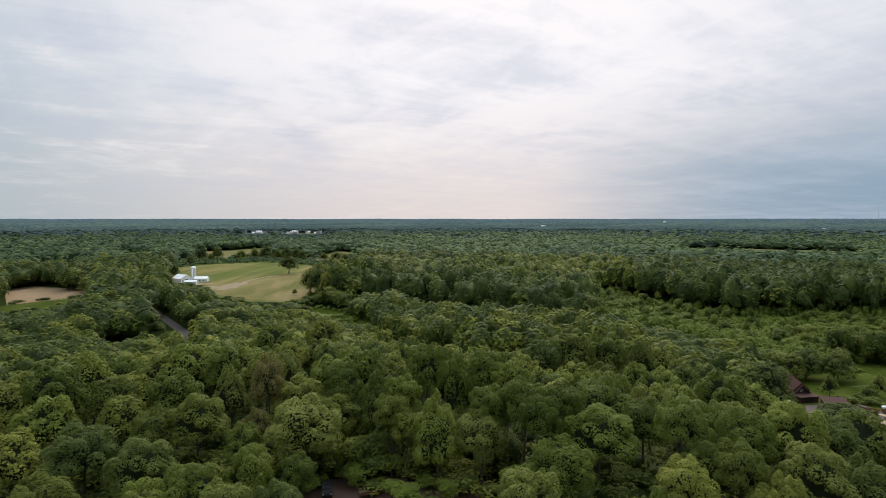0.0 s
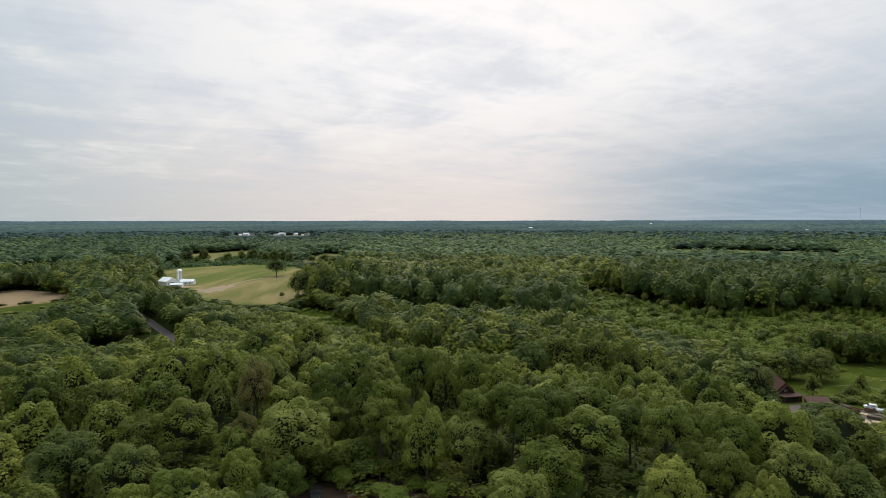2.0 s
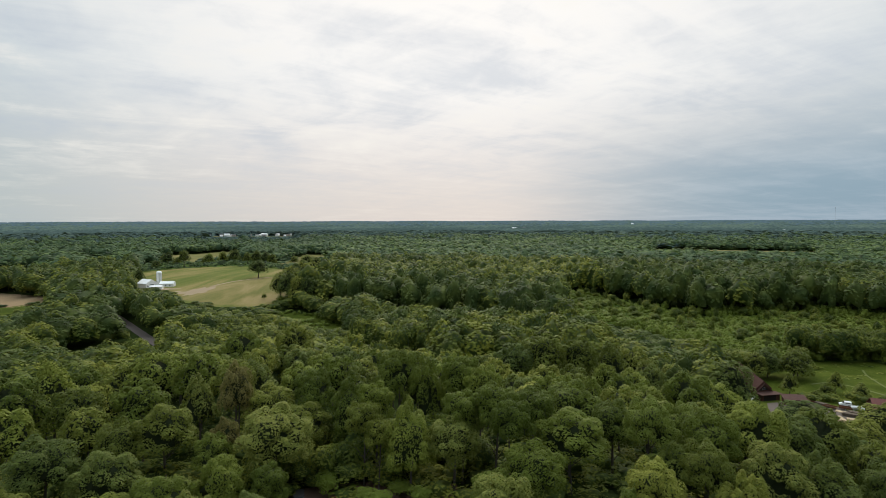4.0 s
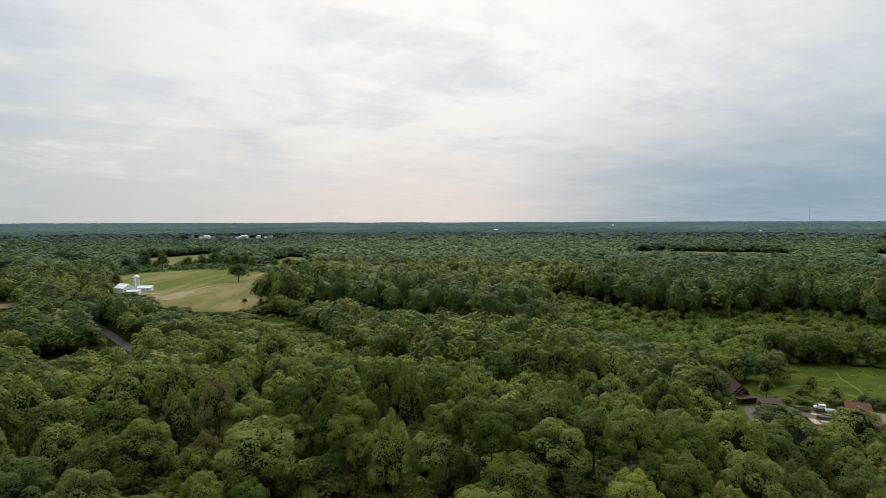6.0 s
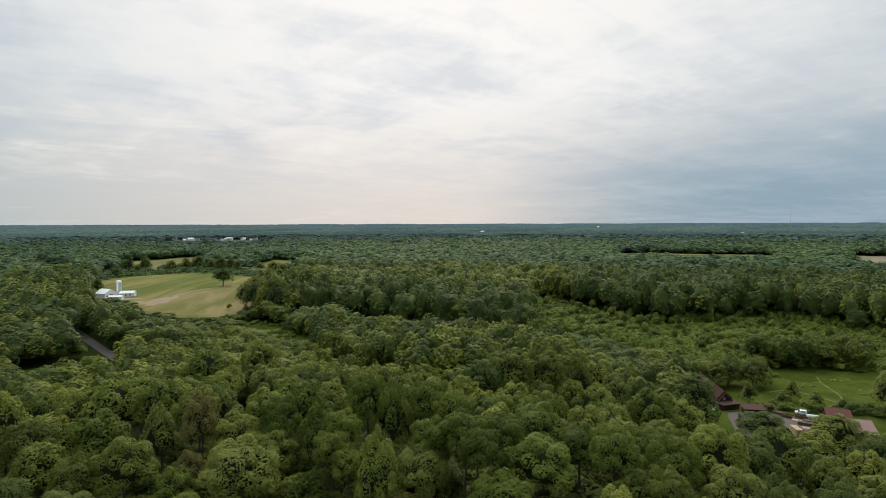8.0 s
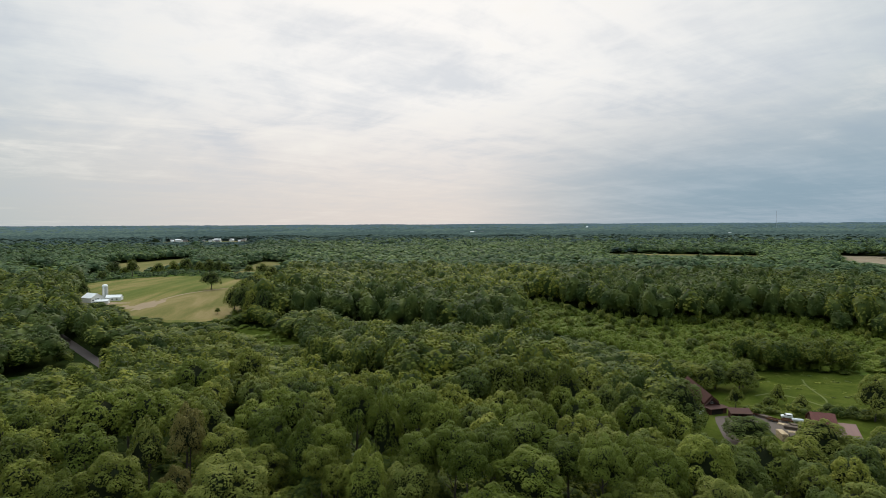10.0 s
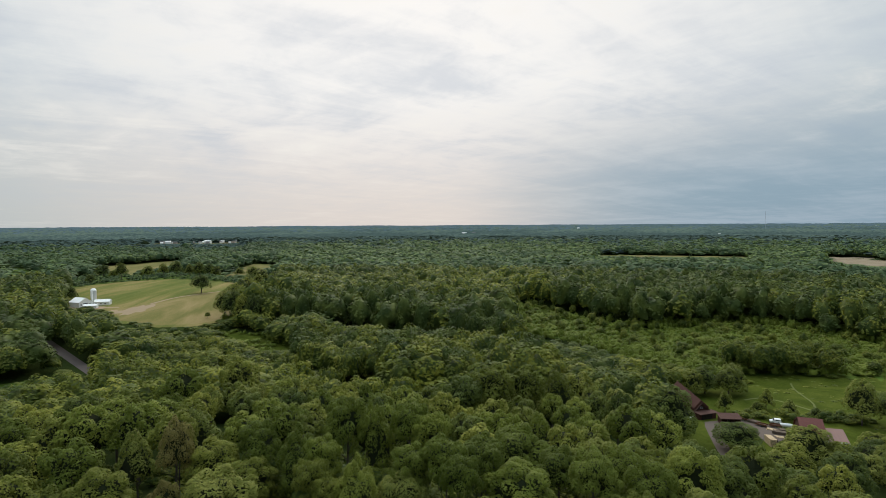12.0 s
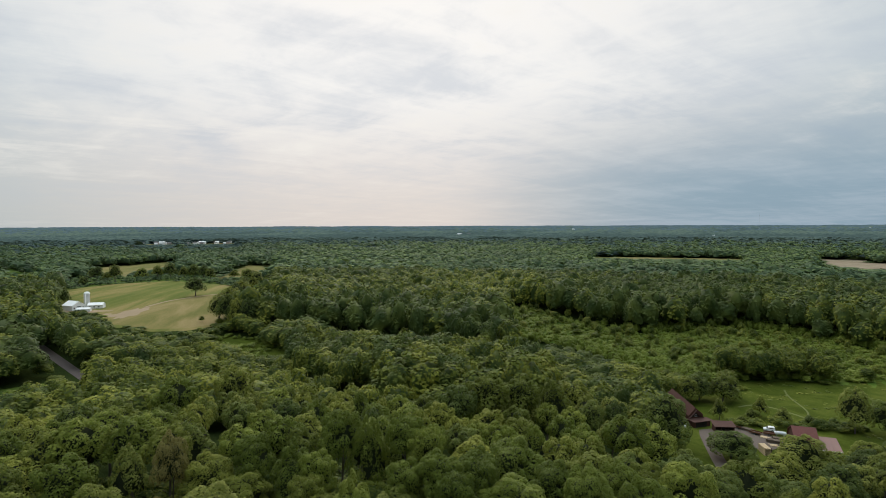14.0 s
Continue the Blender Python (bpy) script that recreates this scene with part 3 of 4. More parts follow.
VALLEY_SIDE = [(35, 141, 28, 4.4, "b"), (46, 143, 26.5, 4.6, "b"), (72, 144, 27, 6.2, "b"), (60, 144, 25, 5.2, "b"), (84, 150, 22, 6.0, "b"), (42, 179, 31, 7.0, "m"), (54, 182, 29, 6.4, "m"), (66, 186, 26, 6.4, "m"), (79, 199, 21.5, 6.0, "m"), (31, 174, 29, 6.2, "d"), (-42, 198, 32, 6.6, "m"), (-58, 190, 31, 6.4, "b")]
# Trees round the house and barns: x, y, height, radius, tone.
FARM_TREES = [(124.5, 173, 10.5, 8.0, "d"), (147, 212, 10, 3.2, "m"), (186, 187, 20, 5.6, "d"), (196, 183, 15, 6.6, "d"), (165, 211, 10, 3.0, "m"), (168, 202, 7.5, 3.2, "d"), (159, 208, 5.5, 3.0, "m"), (107, 184, 22, 8.4, "d"),
              (163, 233, 14.5, 6.6, "m"), (156, 240, 15, 6.8, "d"), (149, 238, 13, 5.6, "m"), (137, 156, 15, 7.4, "d"), (124, 148, 13, 6.2, "m"), (114, 142, 13, 6.2, "d"), (143, 152, 10.5, 6.0, "m")]
FARM_EDGE = [(107, 127, 14, 7.2, "d"), (165, 160, 9, 5.4, "m"), (98, 178, 16.5, 6.4, "b"), (87, 169, 17, 7.2, "b"), (176, 197, 5, 2.8, "d"), (171, 206, 4.5, 2.6, "m"), (153, 206, 3.5, 2.2, "m"), (154, 150, 11, 5.8, "d"), (172, 156, 10.5, 6.0, "d"), (163, 147, 11, 6.0, "d"), (150, 140, 14, 6.4, "m"), (170, 240, 15, 6.0, "d"), (110, 186, 13, 5.4, "m")]


def scatter(x0, x1, y0, y1, gap):
    """Jittered places on a staggered grid."""
    xs, ys = np.meshgrid(np.arange(x0, x1, gap), np.arange(y0, y1, gap * 0.87))
    xs = xs + (np.arange(xs.shape[0])[:, None] % 2) * gap / 2
    return xs.ravel() + rng.uniform(-0.34, 0.34, xs.size) * gap, ys.ravel() + rng.uniform(-0.34, 0.34, xs.size) * gap


def in_fan(x, y, west=-42.0, east=50.5):
    a = np.degrees(np.arctan2(x, y))
    return (a > west) & (a < east)


chosen = [(x, y, min(27.0, max(11.0, top - gz(x, y))), r, tone) for x, y, top, r, tone in KNOLL_WEST + KNOLL_FRONT + KNOLL_MID + KNOLL_EAST + VALLEY_SIDE]
xs, ys = scatter(-220, 260, 58, 230, 7.6)
far = np.hypot(xs, ys)
keep = in_fan(xs, ys) & ~open_land(xs, ys, GAPS) & (far > 62) & (far < 215)
fill = sorted(zip(far[keep], xs[keep], ys[keep]))
placed = [(x, y, r) for x, y, h, r, t in chosen] + [(x, y, r) for x, y, h, r, t in FARM_TREES + FARM_EDGE]
for d, x, y in fill:
    radius = float(rng.uniform(3.8, 6.8))
    if any(math.hypot(x - a, y - b) < 0.84 * (radius + r) for a, b, r in placed):
        continue
    placed.append((x, y, radius))
    tone = str(rng.choice(list("mmmmddddddb" if x > 70 else "mmmmmmbbbbddy")))
    if -36 < x < 14 and y < 118:
        tone = "d"
    tall = float(edge_height(x, y, rng.uniform(16.0, 19.5)))
    if not tall:
        continue
    tree = (float(x), float(y), tall, radius * min(1.0, 0.3 + tall / 20), tone)
    chosen.append(tree)
for i, (x, y, h, r, tone) in enumerate(sorted(chosen, key=lambda q: math.hypot(q[0], q[1]))):
    plant(x, y, h, r, tone, "full" if i < 85 else "plain", 3 if i % 13 == 5 else 1 if tone == "r" else (2 if h / r > 4.2 else 0 if h / r > 3.4 else 1))
for i, (x, y, h, r, tone) in enumerate(FARM_TREES + FARM_EDGE):
    plant(x, y, h, r, tone, "plain", 3 if 7 < h < 11 and r < 3.3 else 4, sink=0.1 * h, label=f"{TONE_WORDS[tone]} leafy tree beside the brown farm buildings")


def woodland(name, places, heights, radii, shapes, mats, label, seed, category="wood", kinds=None):
    """Many trees as one object of kind stuff: every crown is a turned and scaled shape."""
    pick = np.random.default_rng(seed)
    mats = mats if isinstance(mats, list) else [mats]
    kinds = [0] * len(places) if kinds is None else kinds
    all_v, all_f, all_k, base = [], [], [], 0
    for (x, y), h, r, kind in zip(places, heights, radii, kinds):
        v, f, inner_faces = shapes[pick.integers(len(shapes))]
        a = pick.uniform(0, math.tau)
        c, s = math.cos(a), math.sin(a)
        w = r / 0.30
        all_v.append(np.stack([(v[:, 0] * c - v[:, 1] * s) * w + x, (v[:, 0] * s + v[:, 1] * c) * w + y, v[:, 2] * h], 1) + [0, 0, gz(x, y)])
        all_f.append(f + base)
        # inner masses get the dark leaf colour, for shade inside the crowns
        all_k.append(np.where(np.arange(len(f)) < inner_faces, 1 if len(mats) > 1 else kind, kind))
        base += len(v)
    ob = new(name, mesh_from(name, np.concatenate(all_v), np.concatenate(all_f), mats, tones=np.concatenate(all_k)))
    return tagged(ob, label, category, kind="stuff")


def shapes_of(count, seed, *args, **more):
    return [crown_shape(np.random.default_rng(seed + k), *args, **more) for k in range(count)]


near_shapes = shapes_of(10, 100, 15, 700, 0.027, low=0.14, ragged=0.22, tufts=0.8)


def wood_ring(inner, outer, gap, shapes, mats, label, seed, tall, lift=0.0, size=0.62, fade=None):
    xs, ys = scatter(-outer * 0.8, outer * 0.85, inner * 0.5, outer, gap)
    far = np.hypot(xs, ys)
    keep = in_fan(xs, ys) & (far > inner) & (far <= outer) & ~open_land(xs, ys, GAPS)
    xs, ys = xs[keep], ys[keep]
    pick = np.random.default_rng(seed)
    if fade:
        chance = np.clip((np.hypot(xs, ys) - fade[0]) / (fade[1] - fade[0]), 0, 1)
        kept = pick.random(len(xs)) < chance
        xs, ys = xs[kept], ys[kept]
    swell = np.sin(xs * 0.055 + 2 * np.sin(ys * 0.021)) * np.sin(ys * 0.047 + 2 * np.sin(xs * 0.018))
    full = pick.uniform(*tall, len(xs)) + lift + 2.5 * swell + 9.0 * inside(xs, ys, BELT) + 7.5 * (inside(xs, ys, TALL_EDGE) | inside(xs, ys, TALL_EAST))
    full = np.where(inside(xs, ys, LOW_WOOD), full * 0.66, full)
    heights = edge_height(xs, ys, full)
    radii = pick.uniform(0.7, 1.35, len(xs)) * gap * size * (1 + 0.15 * inside(xs, ys, BELT)) * np.minimum(1.0, (0.35 if inner < 700 else 0.8) + 0.65 * heights / full)
    some = heights > 0
    xs, ys, heights, radii = xs[some], ys[some], heights[some], radii[some]
    # stands of darker and brighter trees; tall edge, eastern and western woods lean dark
    away, bearing = np.hypot(xs, ys), np.degrees(np.arctan2(xs, ys))
    stand = np.sin(xs * 0.013 + 1.7 * np.sin(ys * 0.006)) * np.sin(ys * 0.011 + 1.9 * np.sin(xs * 0.007)) + pick.normal(0, 0.5, len(xs))
    stand -= 0.6 * inside(xs, ys, TALL_EDGE) + 1.1 * ((bearing > 19) & (away > 320) & (away < 900)) + 0.9 * ((bearing < -8) & (away > 850) & (away < 2100))
    kinds = np.where(stand < -0.55, 1, np.where(stand > 0.65, 2, 0)) if len(mats) > 1 else None
    return woodland("woodland", list(zip(xs, ys)), heights, radii, shapes, mats, label, seed, kinds=kinds)


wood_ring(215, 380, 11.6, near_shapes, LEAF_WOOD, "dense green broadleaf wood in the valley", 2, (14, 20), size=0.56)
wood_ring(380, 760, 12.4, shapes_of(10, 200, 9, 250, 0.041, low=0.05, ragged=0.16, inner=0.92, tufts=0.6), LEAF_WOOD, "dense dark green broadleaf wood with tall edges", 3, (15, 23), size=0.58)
# leaf colours give way to hazier ones with distance, tree by tree
wood_ring(760, 2100, 15.4, shapes_of(8, 300, 6, 30, 0.090, low=0.03, core_level=1, ragged=0.16, inner=0.92, tufts=0), LEAF_MIDWAY_HAZED, "distant haze-tinted green woods in rolling country", 4, (12, 22), size=0.66, fade=(2100, 1450))
wood_ring(1450, 2400, 17.0, shapes_of(5, 400, 7, 16, 0.12, low=0.15, core_level=1, ragged=0.22, inner=0.95, tufts=0), LEAF_FAR_HAZED, "far woods in haze-dulled green", 5, (12, 16.5), size=0.95, fade=(1450, 2000))


def far_canopy(name, inner, outer, step, mats, label, seed):
    """Tree tops too far off to be told apart: a close canopy with rounded, uneven tops."""
    radii = np.arange(inner, outer, step)
    turns = np.radians(np.arange(-42.0, 50.5, math.degrees(step * 0.75 / inner)))
    r, a = np.meshgrid(radii, turns, indexing="ij")
    pick = np.random.default_rng(seed)
    r, a = r + pick.uniform(-0.4, 0.4, r.shape) * step, a + pick.uniform(-0.4, 0.4, r.shape) * step * 0.75 / inner
    x, y = r * np.sin(a), r * np.cos(a)
    stands = np.sin(x * 0.006 + 2 * np.sin(y * 0.003)) * np.sin(y * 0.004 + 2 * np.sin(x * 0.002))
    z = ground_z(x, y) + 12.0 + 2.0 * stands + pick.uniform(-4.5, 4.5, r.shape)
    z = np.where(open_land(x, y, SCREENED), ground_z(x, y) - 2, z)
    rows, cols = r.shape
    idx = np.arange(rows * cols).reshape(rows, cols)
    faces = np.stack([idx[:-1, :-1], idx[1:, :-1], idx[1:, 1:], idx[:-1, 1:]], -1).reshape(-1, 4)
    # painted haze: dark leaves nearer, bluer ones taking over with distance
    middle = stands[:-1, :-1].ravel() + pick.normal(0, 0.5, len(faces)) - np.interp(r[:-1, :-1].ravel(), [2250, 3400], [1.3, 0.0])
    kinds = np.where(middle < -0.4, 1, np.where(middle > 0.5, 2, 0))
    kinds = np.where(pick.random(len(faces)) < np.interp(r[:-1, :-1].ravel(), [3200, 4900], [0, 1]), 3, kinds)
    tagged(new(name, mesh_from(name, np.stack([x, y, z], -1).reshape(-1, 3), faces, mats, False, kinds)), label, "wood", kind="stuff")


far_canopy("woodland", 2250, 4985, 17.0, LEAF_FAR_HAZED + LEAF_SKYLINE_HAZED, "far tree tops in haze-dulled green up to the skyline", 7)

# ---- scrub ----
xs, ys = scatter(-125, 350, 195, 540, 4.5)
keep = (inside(xs, ys, widened(SCRUB, 20.0)) | open_land(xs, ys, [LANE, HOLLOW])) & ~inside(xs, ys, MEADOW)
xs, ys = xs[keep], ys[keep]
shrub_shapes = shapes_of(6, 500, 8, 60, 0.075, low=0.0, core_level=1, tufts=0)
woodland("scrub", list(zip(xs, ys)), np.where(inside(xs, ys, SCRUB), rng.uniform(1.4, 4.4, len(xs)), rng.uniform(4, 8, len(xs))), rng.uniform(1.3, 2.8, len(xs)), shrub_shapes, LEAF_SHRUB, "light green shrubs and saplings on rough ground", 6, "shrub")

xs, ys = scatter(-125, -30, 340, 435, 5.0)
keep = inside(xs, ys, widened(CLEARING, 8.0)) & ((np.sin(xs * 0.17) + np.sin(ys * 0.21 + 1) > -0.5) | ~inside(xs, ys, CLEARING))
xs, ys = xs[keep], ys[keep]
woodland("scrub", list(zip(xs, ys)), rng.uniform(1.2, 3.6, len(xs)), rng.uniform(1.0, 2.2, len(xs)), shrub_shapes, LEAF_SHRUB, "light green shrubs round a grass clearing", 16, "shrub")
# bushes on the rough ground between the hay fields
xs, ys = scatter(-440, -100, 660, 970, 9.0)
keep = inside(xs, ys, ROUGH_BELT) & (rng.random(len(xs)) < 0.75)
xs, ys = xs[keep], ys[keep]
woodland("bushes", list(zip(xs, ys)), rng.uniform(1.5, 6.0, len(xs)), rng.uniform(2.0, 4.5, len(xs)), shrub_shapes, LEAF_MIDWAY_HAZED, "haze-tinted green bushes on rough ground between hay fields", 26, "shrub", kinds=rng.integers(0, 3, len(xs)))
# saplings that stand above the scrub, and a dark clump by the meadow
xs, ys = scatter(115, 330, 240, 520, 16.0)
keep = inside(xs, ys, SCRUB)
xs, ys = xs[keep], ys[keep]
woodland("saplings", list(zip(xs, ys)), rng.uniform(4.5, 9.0, len(xs)), rng.uniform(1.8, 3.6, len(xs)), near_shapes, LEAF_WOOD, "young green trees standing above the scrub", 17, "sapling")
xs, ys = scatter(188, 244, 254, 282, 7.0)
keep = ((xs - 215) / 27) ** 2 + ((ys + (xs - 215) * 0.28 - 267) / 11) ** 2 < 1
xs, ys = xs[keep], ys[keep]
woodland("thicket", list(zip(xs, ys)), rng.uniform(13, 18, len(xs)), rng.uniform(4.0, 5.5, len(xs)), near_shapes, LEAF_WOOD, "dense dark green thicket behind the meadow", 18, "thicket")
# coarse weeds on the meadow
xs, ys = scatter(178, 330, 150, 268, 5.5)
keep = inside(xs, ys, MEADOW) & (np.sin(xs * 0.21 + ys * 0.13) + np.sin(ys * 0.34 - xs * 0.08) > 0.2)
xs, ys = xs[keep], ys[keep]
woodland("weeds", list(zip(xs, ys)), rng.uniform(0.15, 0.5, len(xs)), rng.uniform(0.5, 1.4, len(xs)), shrub_shapes, LEAF_WOOD, "low dark green weeds scattered on the meadow", 22, "weed")
# bushes between the yard and the meadow
xs, ys = scatter(146, 192, 186, 216, 3.4)
keep = (np.abs((ys - 203) + (xs - 152) * 0.36) < 3.6)
xs, ys = xs[keep], ys[keep]
woodland("bushes", list(zip(xs, ys)), rng.uniform(1.6, 4.6, len(xs)), rng.uniform(1.4, 2.4, len(xs)), shapes_of(6, 540, 8, 170, 0.040, low=0.0, core_level=1, tufts=0.5), LEAF_WOOD, "dark green bushes between yard and meadow", 21, "shrub")
# undergrowth at the foot of the knoll trees round the yard
bush_shapes = shapes_of(6, 520, 8, 170, 0.040, low=0.0, core_level=1, tufts=0.5)
xs, ys = scatter(-105, 115, 58, 150, 6.0)
keep = ~inside(xs, ys, FRONT_YARD) & (np.hypot(xs + 19, ys - 98) > 7) & in_fan(xs, ys)
xs, ys = xs[keep], ys[keep]
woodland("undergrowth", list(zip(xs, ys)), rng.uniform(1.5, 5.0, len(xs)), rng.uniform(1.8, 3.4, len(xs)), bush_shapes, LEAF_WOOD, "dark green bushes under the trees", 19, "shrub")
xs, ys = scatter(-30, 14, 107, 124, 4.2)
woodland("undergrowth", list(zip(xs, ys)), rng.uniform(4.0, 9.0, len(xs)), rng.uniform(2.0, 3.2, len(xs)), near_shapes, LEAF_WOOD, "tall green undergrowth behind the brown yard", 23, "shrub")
xs, ys = np.array([-27.5, -25.5, -16.5, -9.0, -6.5, -3.0, 1.0]), np.array([97.0, 102.5, 104.5, 101.5, 98.0, 103.0, 99.0])
woodland("undergrowth", list(zip(xs, ys)), rng.uniform(2.5, 5.5, len(xs)), rng.uniform(2.0, 3.0, len(xs)), near_shapes, LEAF_SHRUB, "yellow-green bushes round the brown yard", 24, "shrub")
# woods on the other sides, beyond the fan ahead
xs, ys = scatter(-420, 420, -420, 420, 15.0)
far = np.hypot(xs, ys)
keep = ((~in_fan(xs, ys)) | (far < 58)) & (far > 2) & (far < 190)
xs, ys = xs[keep], ys[keep]
woodland("woodland", list(zip(xs, ys)), rng.uniform(14, 20, len(xs)), rng.uniform(5.5, 8.5, len(xs)), near_shapes, LEAF_WOOD, "green woods behind and beside the knoll", 20, kinds=rng.integers(0, 3, len(xs)))

# ---- single trees by the fields ----
FIELD_TREES = [(-164, 599, 19, 9.5, "d"), (-120, 668, 14, 6.0, "m"), (-134, 690, 13, 5.5, "d"), (-110, 715, 15, 6.5, "m"), (-331, 828, 24, 8.5, "m"), (-302, 845, 18, 7.5, "b"), (-287, 860, 21, 7.5, "m"), (-268, 855, 24, 9, "d"),
               (-248, 850, 19, 7.5, "m"), (-232, 840, 22, 8.5, "m"), (-215, 825, 21, 8, "d"), (-200, 800, 18, 7, "m"), (-100, 740, 18, 7, "m"), (-86, 700, 18, 7, "d"), (-122, 462, 5, 2.2, "b"), (-262, 548, 15, 5.5, "d"),
               (-372, 870, 20, 9, "d"), (-392, 905, 15, 7, "m"), (-350, 850, 13, 6, "m"), (-318, 870, 11, 5, "m"), (-152, 800, 17, 8, "d"), (-140, 780, 15, 7.5, "m"), (-128, 735, 16, 8, "d"), (-175, 830, 14, 7, "m"), (-345, 770, 12, 6, "d"), (-352, 730, 10, 5, "m")]
# the tall corner of the wood beside the hay field
WOOD_CORNER = [(-107, 453, 24, 7.0, "d"), (-99, 446, 25, 7.4, "d"), (-91, 441, 23, 7.0, "m"), (-82, 437, 24, 7.4, "d"), (-103, 464, 26, 7.6, "m"), (-94, 458, 25, 7.4, "d"), (-104, 482, 25, 8.0, "m"), (-105, 503, 25, 8.2, "d"), (-105, 524, 24, 8.2, "m"), (-108, 548, 24, 8.0, "d")]
for i, (x, y, h, r, tone) in enumerate(FIELD_TREES + WOOD_CORNER):
    plant(x, y, h, r, tone, "plain", 4, label=f"{TONE_WORDS[tone]} broadleaf tree at the edge of a hay field")

# ---- farm buildings ----
ROOF_BROWN = plain("brown_shingle", (0.085, 0.042, 0.033), 0.85, scale=2.0, vary=0.35, bump=0.4, streak=(1, 1, 4))
WALL_BROWN = plain("brown_stained_boards", (0.085, 0.036, 0.026), 0.8, scale=1.2, vary=0.4, bump=0.3, streak=(6, 6, 0.4))
ROOF_RED = plain("weathered_red_metal", (0.140, 0.046, 0.037), 0.6, 0.0, scale=1.0, vary=0.3, bump=0.15, streak=(4, 4, 0.5))
ROOF_PINK = plain("faded_red_metal", (0.25, 0.145, 0.125), 0.55, 0.0, scale=1.0, vary=0.2, bump=0.1, streak=(4, 1, 1))
WHITE_PAINT = plain("white_painted_boards", (0.86, 0.85, 0.81), 0.7, scale=0.8, vary=0.18, bump=0.2, streak=(3, 3, 0.4))
WHITE_METAL = plain("pale_metal_roof", (0.88, 0.87, 0.84), 0.5, 0.0, scale=0.6, vary=0.15, bump=0.1, streak=(0.4, 3, 1))
CONCRETE = plain("pale_concrete", (0.56, 0.55, 0.52), 0.85, scale=0.8, vary=0.2, bump=0.2, streak=(1, 1, 0.3))
GREY_ROOF = plain("grey_shingle", (0.16, 0.155, 0.15), 0.85, scale=1.0, vary=0.3, bump=0.3)
TRIM = plain("pale_trim", (0.45, 0.42, 0.38), 0.7, scale=2.0, vary=0.15)
DARK = plain("dark_interior_boards", (0.030, 0.024, 0.020), 0.9, scale=2.0, vary=0.3)
LUMBER = plain("fresh_lumber", (0.48, 0.36, 0.22), 0.8, scale=2.5, vary=0.3, bump=0.2, streak=(0.3, 5, 5))
OLD_WOOD = plain("grey_old_wood", (0.13, 0.098, 0.072), 0.9, scale=2.5, vary=0.35, bump=0.3)
RUST = plain("rusty_steel", (0.20, 0.085, 0.045), 0.8, 0.3, scale=3.0, vary=0.4, bump=0.3)
WHITE_GLOSS = plain("white_vehicle_paint", (0.75, 0.75, 0.74), 0.3, scale=2.0, vary=0.06, bump=0.02)
BLACK_PAINT = plain("black_vehicle_paint", (0.040, 0.036, 0.034), 0.55, scale=2.0, vary=0.15, bump=0.02)
RUBBER = plain("black_rubber", (0.02, 0.02, 0.02), 0.9, scale=5.0, vary=0.2)
STEEL = plain("grey_steel", (0.45, 0.45, 0.46), 0.4, 0.8, scale=4.0, vary=0.15)
GLASS = plain("dark_window_glass", (0.03, 0.035, 0.04), 0.08, scale=1.0, vary=0.1, bump=0.0)


def gable_parts(ob, half, length, eaves, ridge, wall, roof, over=0.5, thick=0.22, walls="wall"):
    """Walls with two gables and a roof of two slopes; the ridge runs along y."""
    part(walls, slab([(-half, 0), (half, 0), (half, eaves), (0, ridge - 0.05), (-half, eaves)], 0, length), wall, ob)
    rise = (ridge - eaves) / half
    for side in (-1, 1):
        out = half + over
        low = ridge - rise * out
        part("roof_slope", slab([(0, ridge), (side * out, low), (side * out, low + thick), (0, ridge + thick)], -over, length + over), roof, ob)
    part("ridge_cap", box(-0.18, 0.18, -over, length + over, ridge + thick - 0.05, ridge + thick + 0.07), roof, ob)


def window_part(ob, x0, x1, y0, y1, z0, z1, axis):
    """A framed window set on a wall that faces x or y."""
    w = part("window", box(x0, x1, y0, y1, z0, z1), GLASS, ob)
    bm, rim, proud = bmesh.new(), 0.09, 0.03
    if axis == "y":
        for a, b, c, d in ((x0 - rim, x1 + rim, z0 - rim, z0), (x0 - rim, x1 + rim, z1, z1 + rim), (x0 - rim, x0, z0, z1), (x1, x1 + rim, z0, z1)):
            add_box(bm, a, b, y0 - proud, y1 + proud, c, d)
    else:
        for a, b, c, d in ((y0 - rim, y1 + rim, z0 - rim, z0), (y0 - rim, y1 + rim, z1, z1 + rim), (y0 - rim, y0, z0, z1), (y1, y1 + rim, z0, z1)):
            add_box(bm, x0 - proud, x1 + proud, a, b, c, d)
    part("window_frame", bm, TRIM, w)
    return w


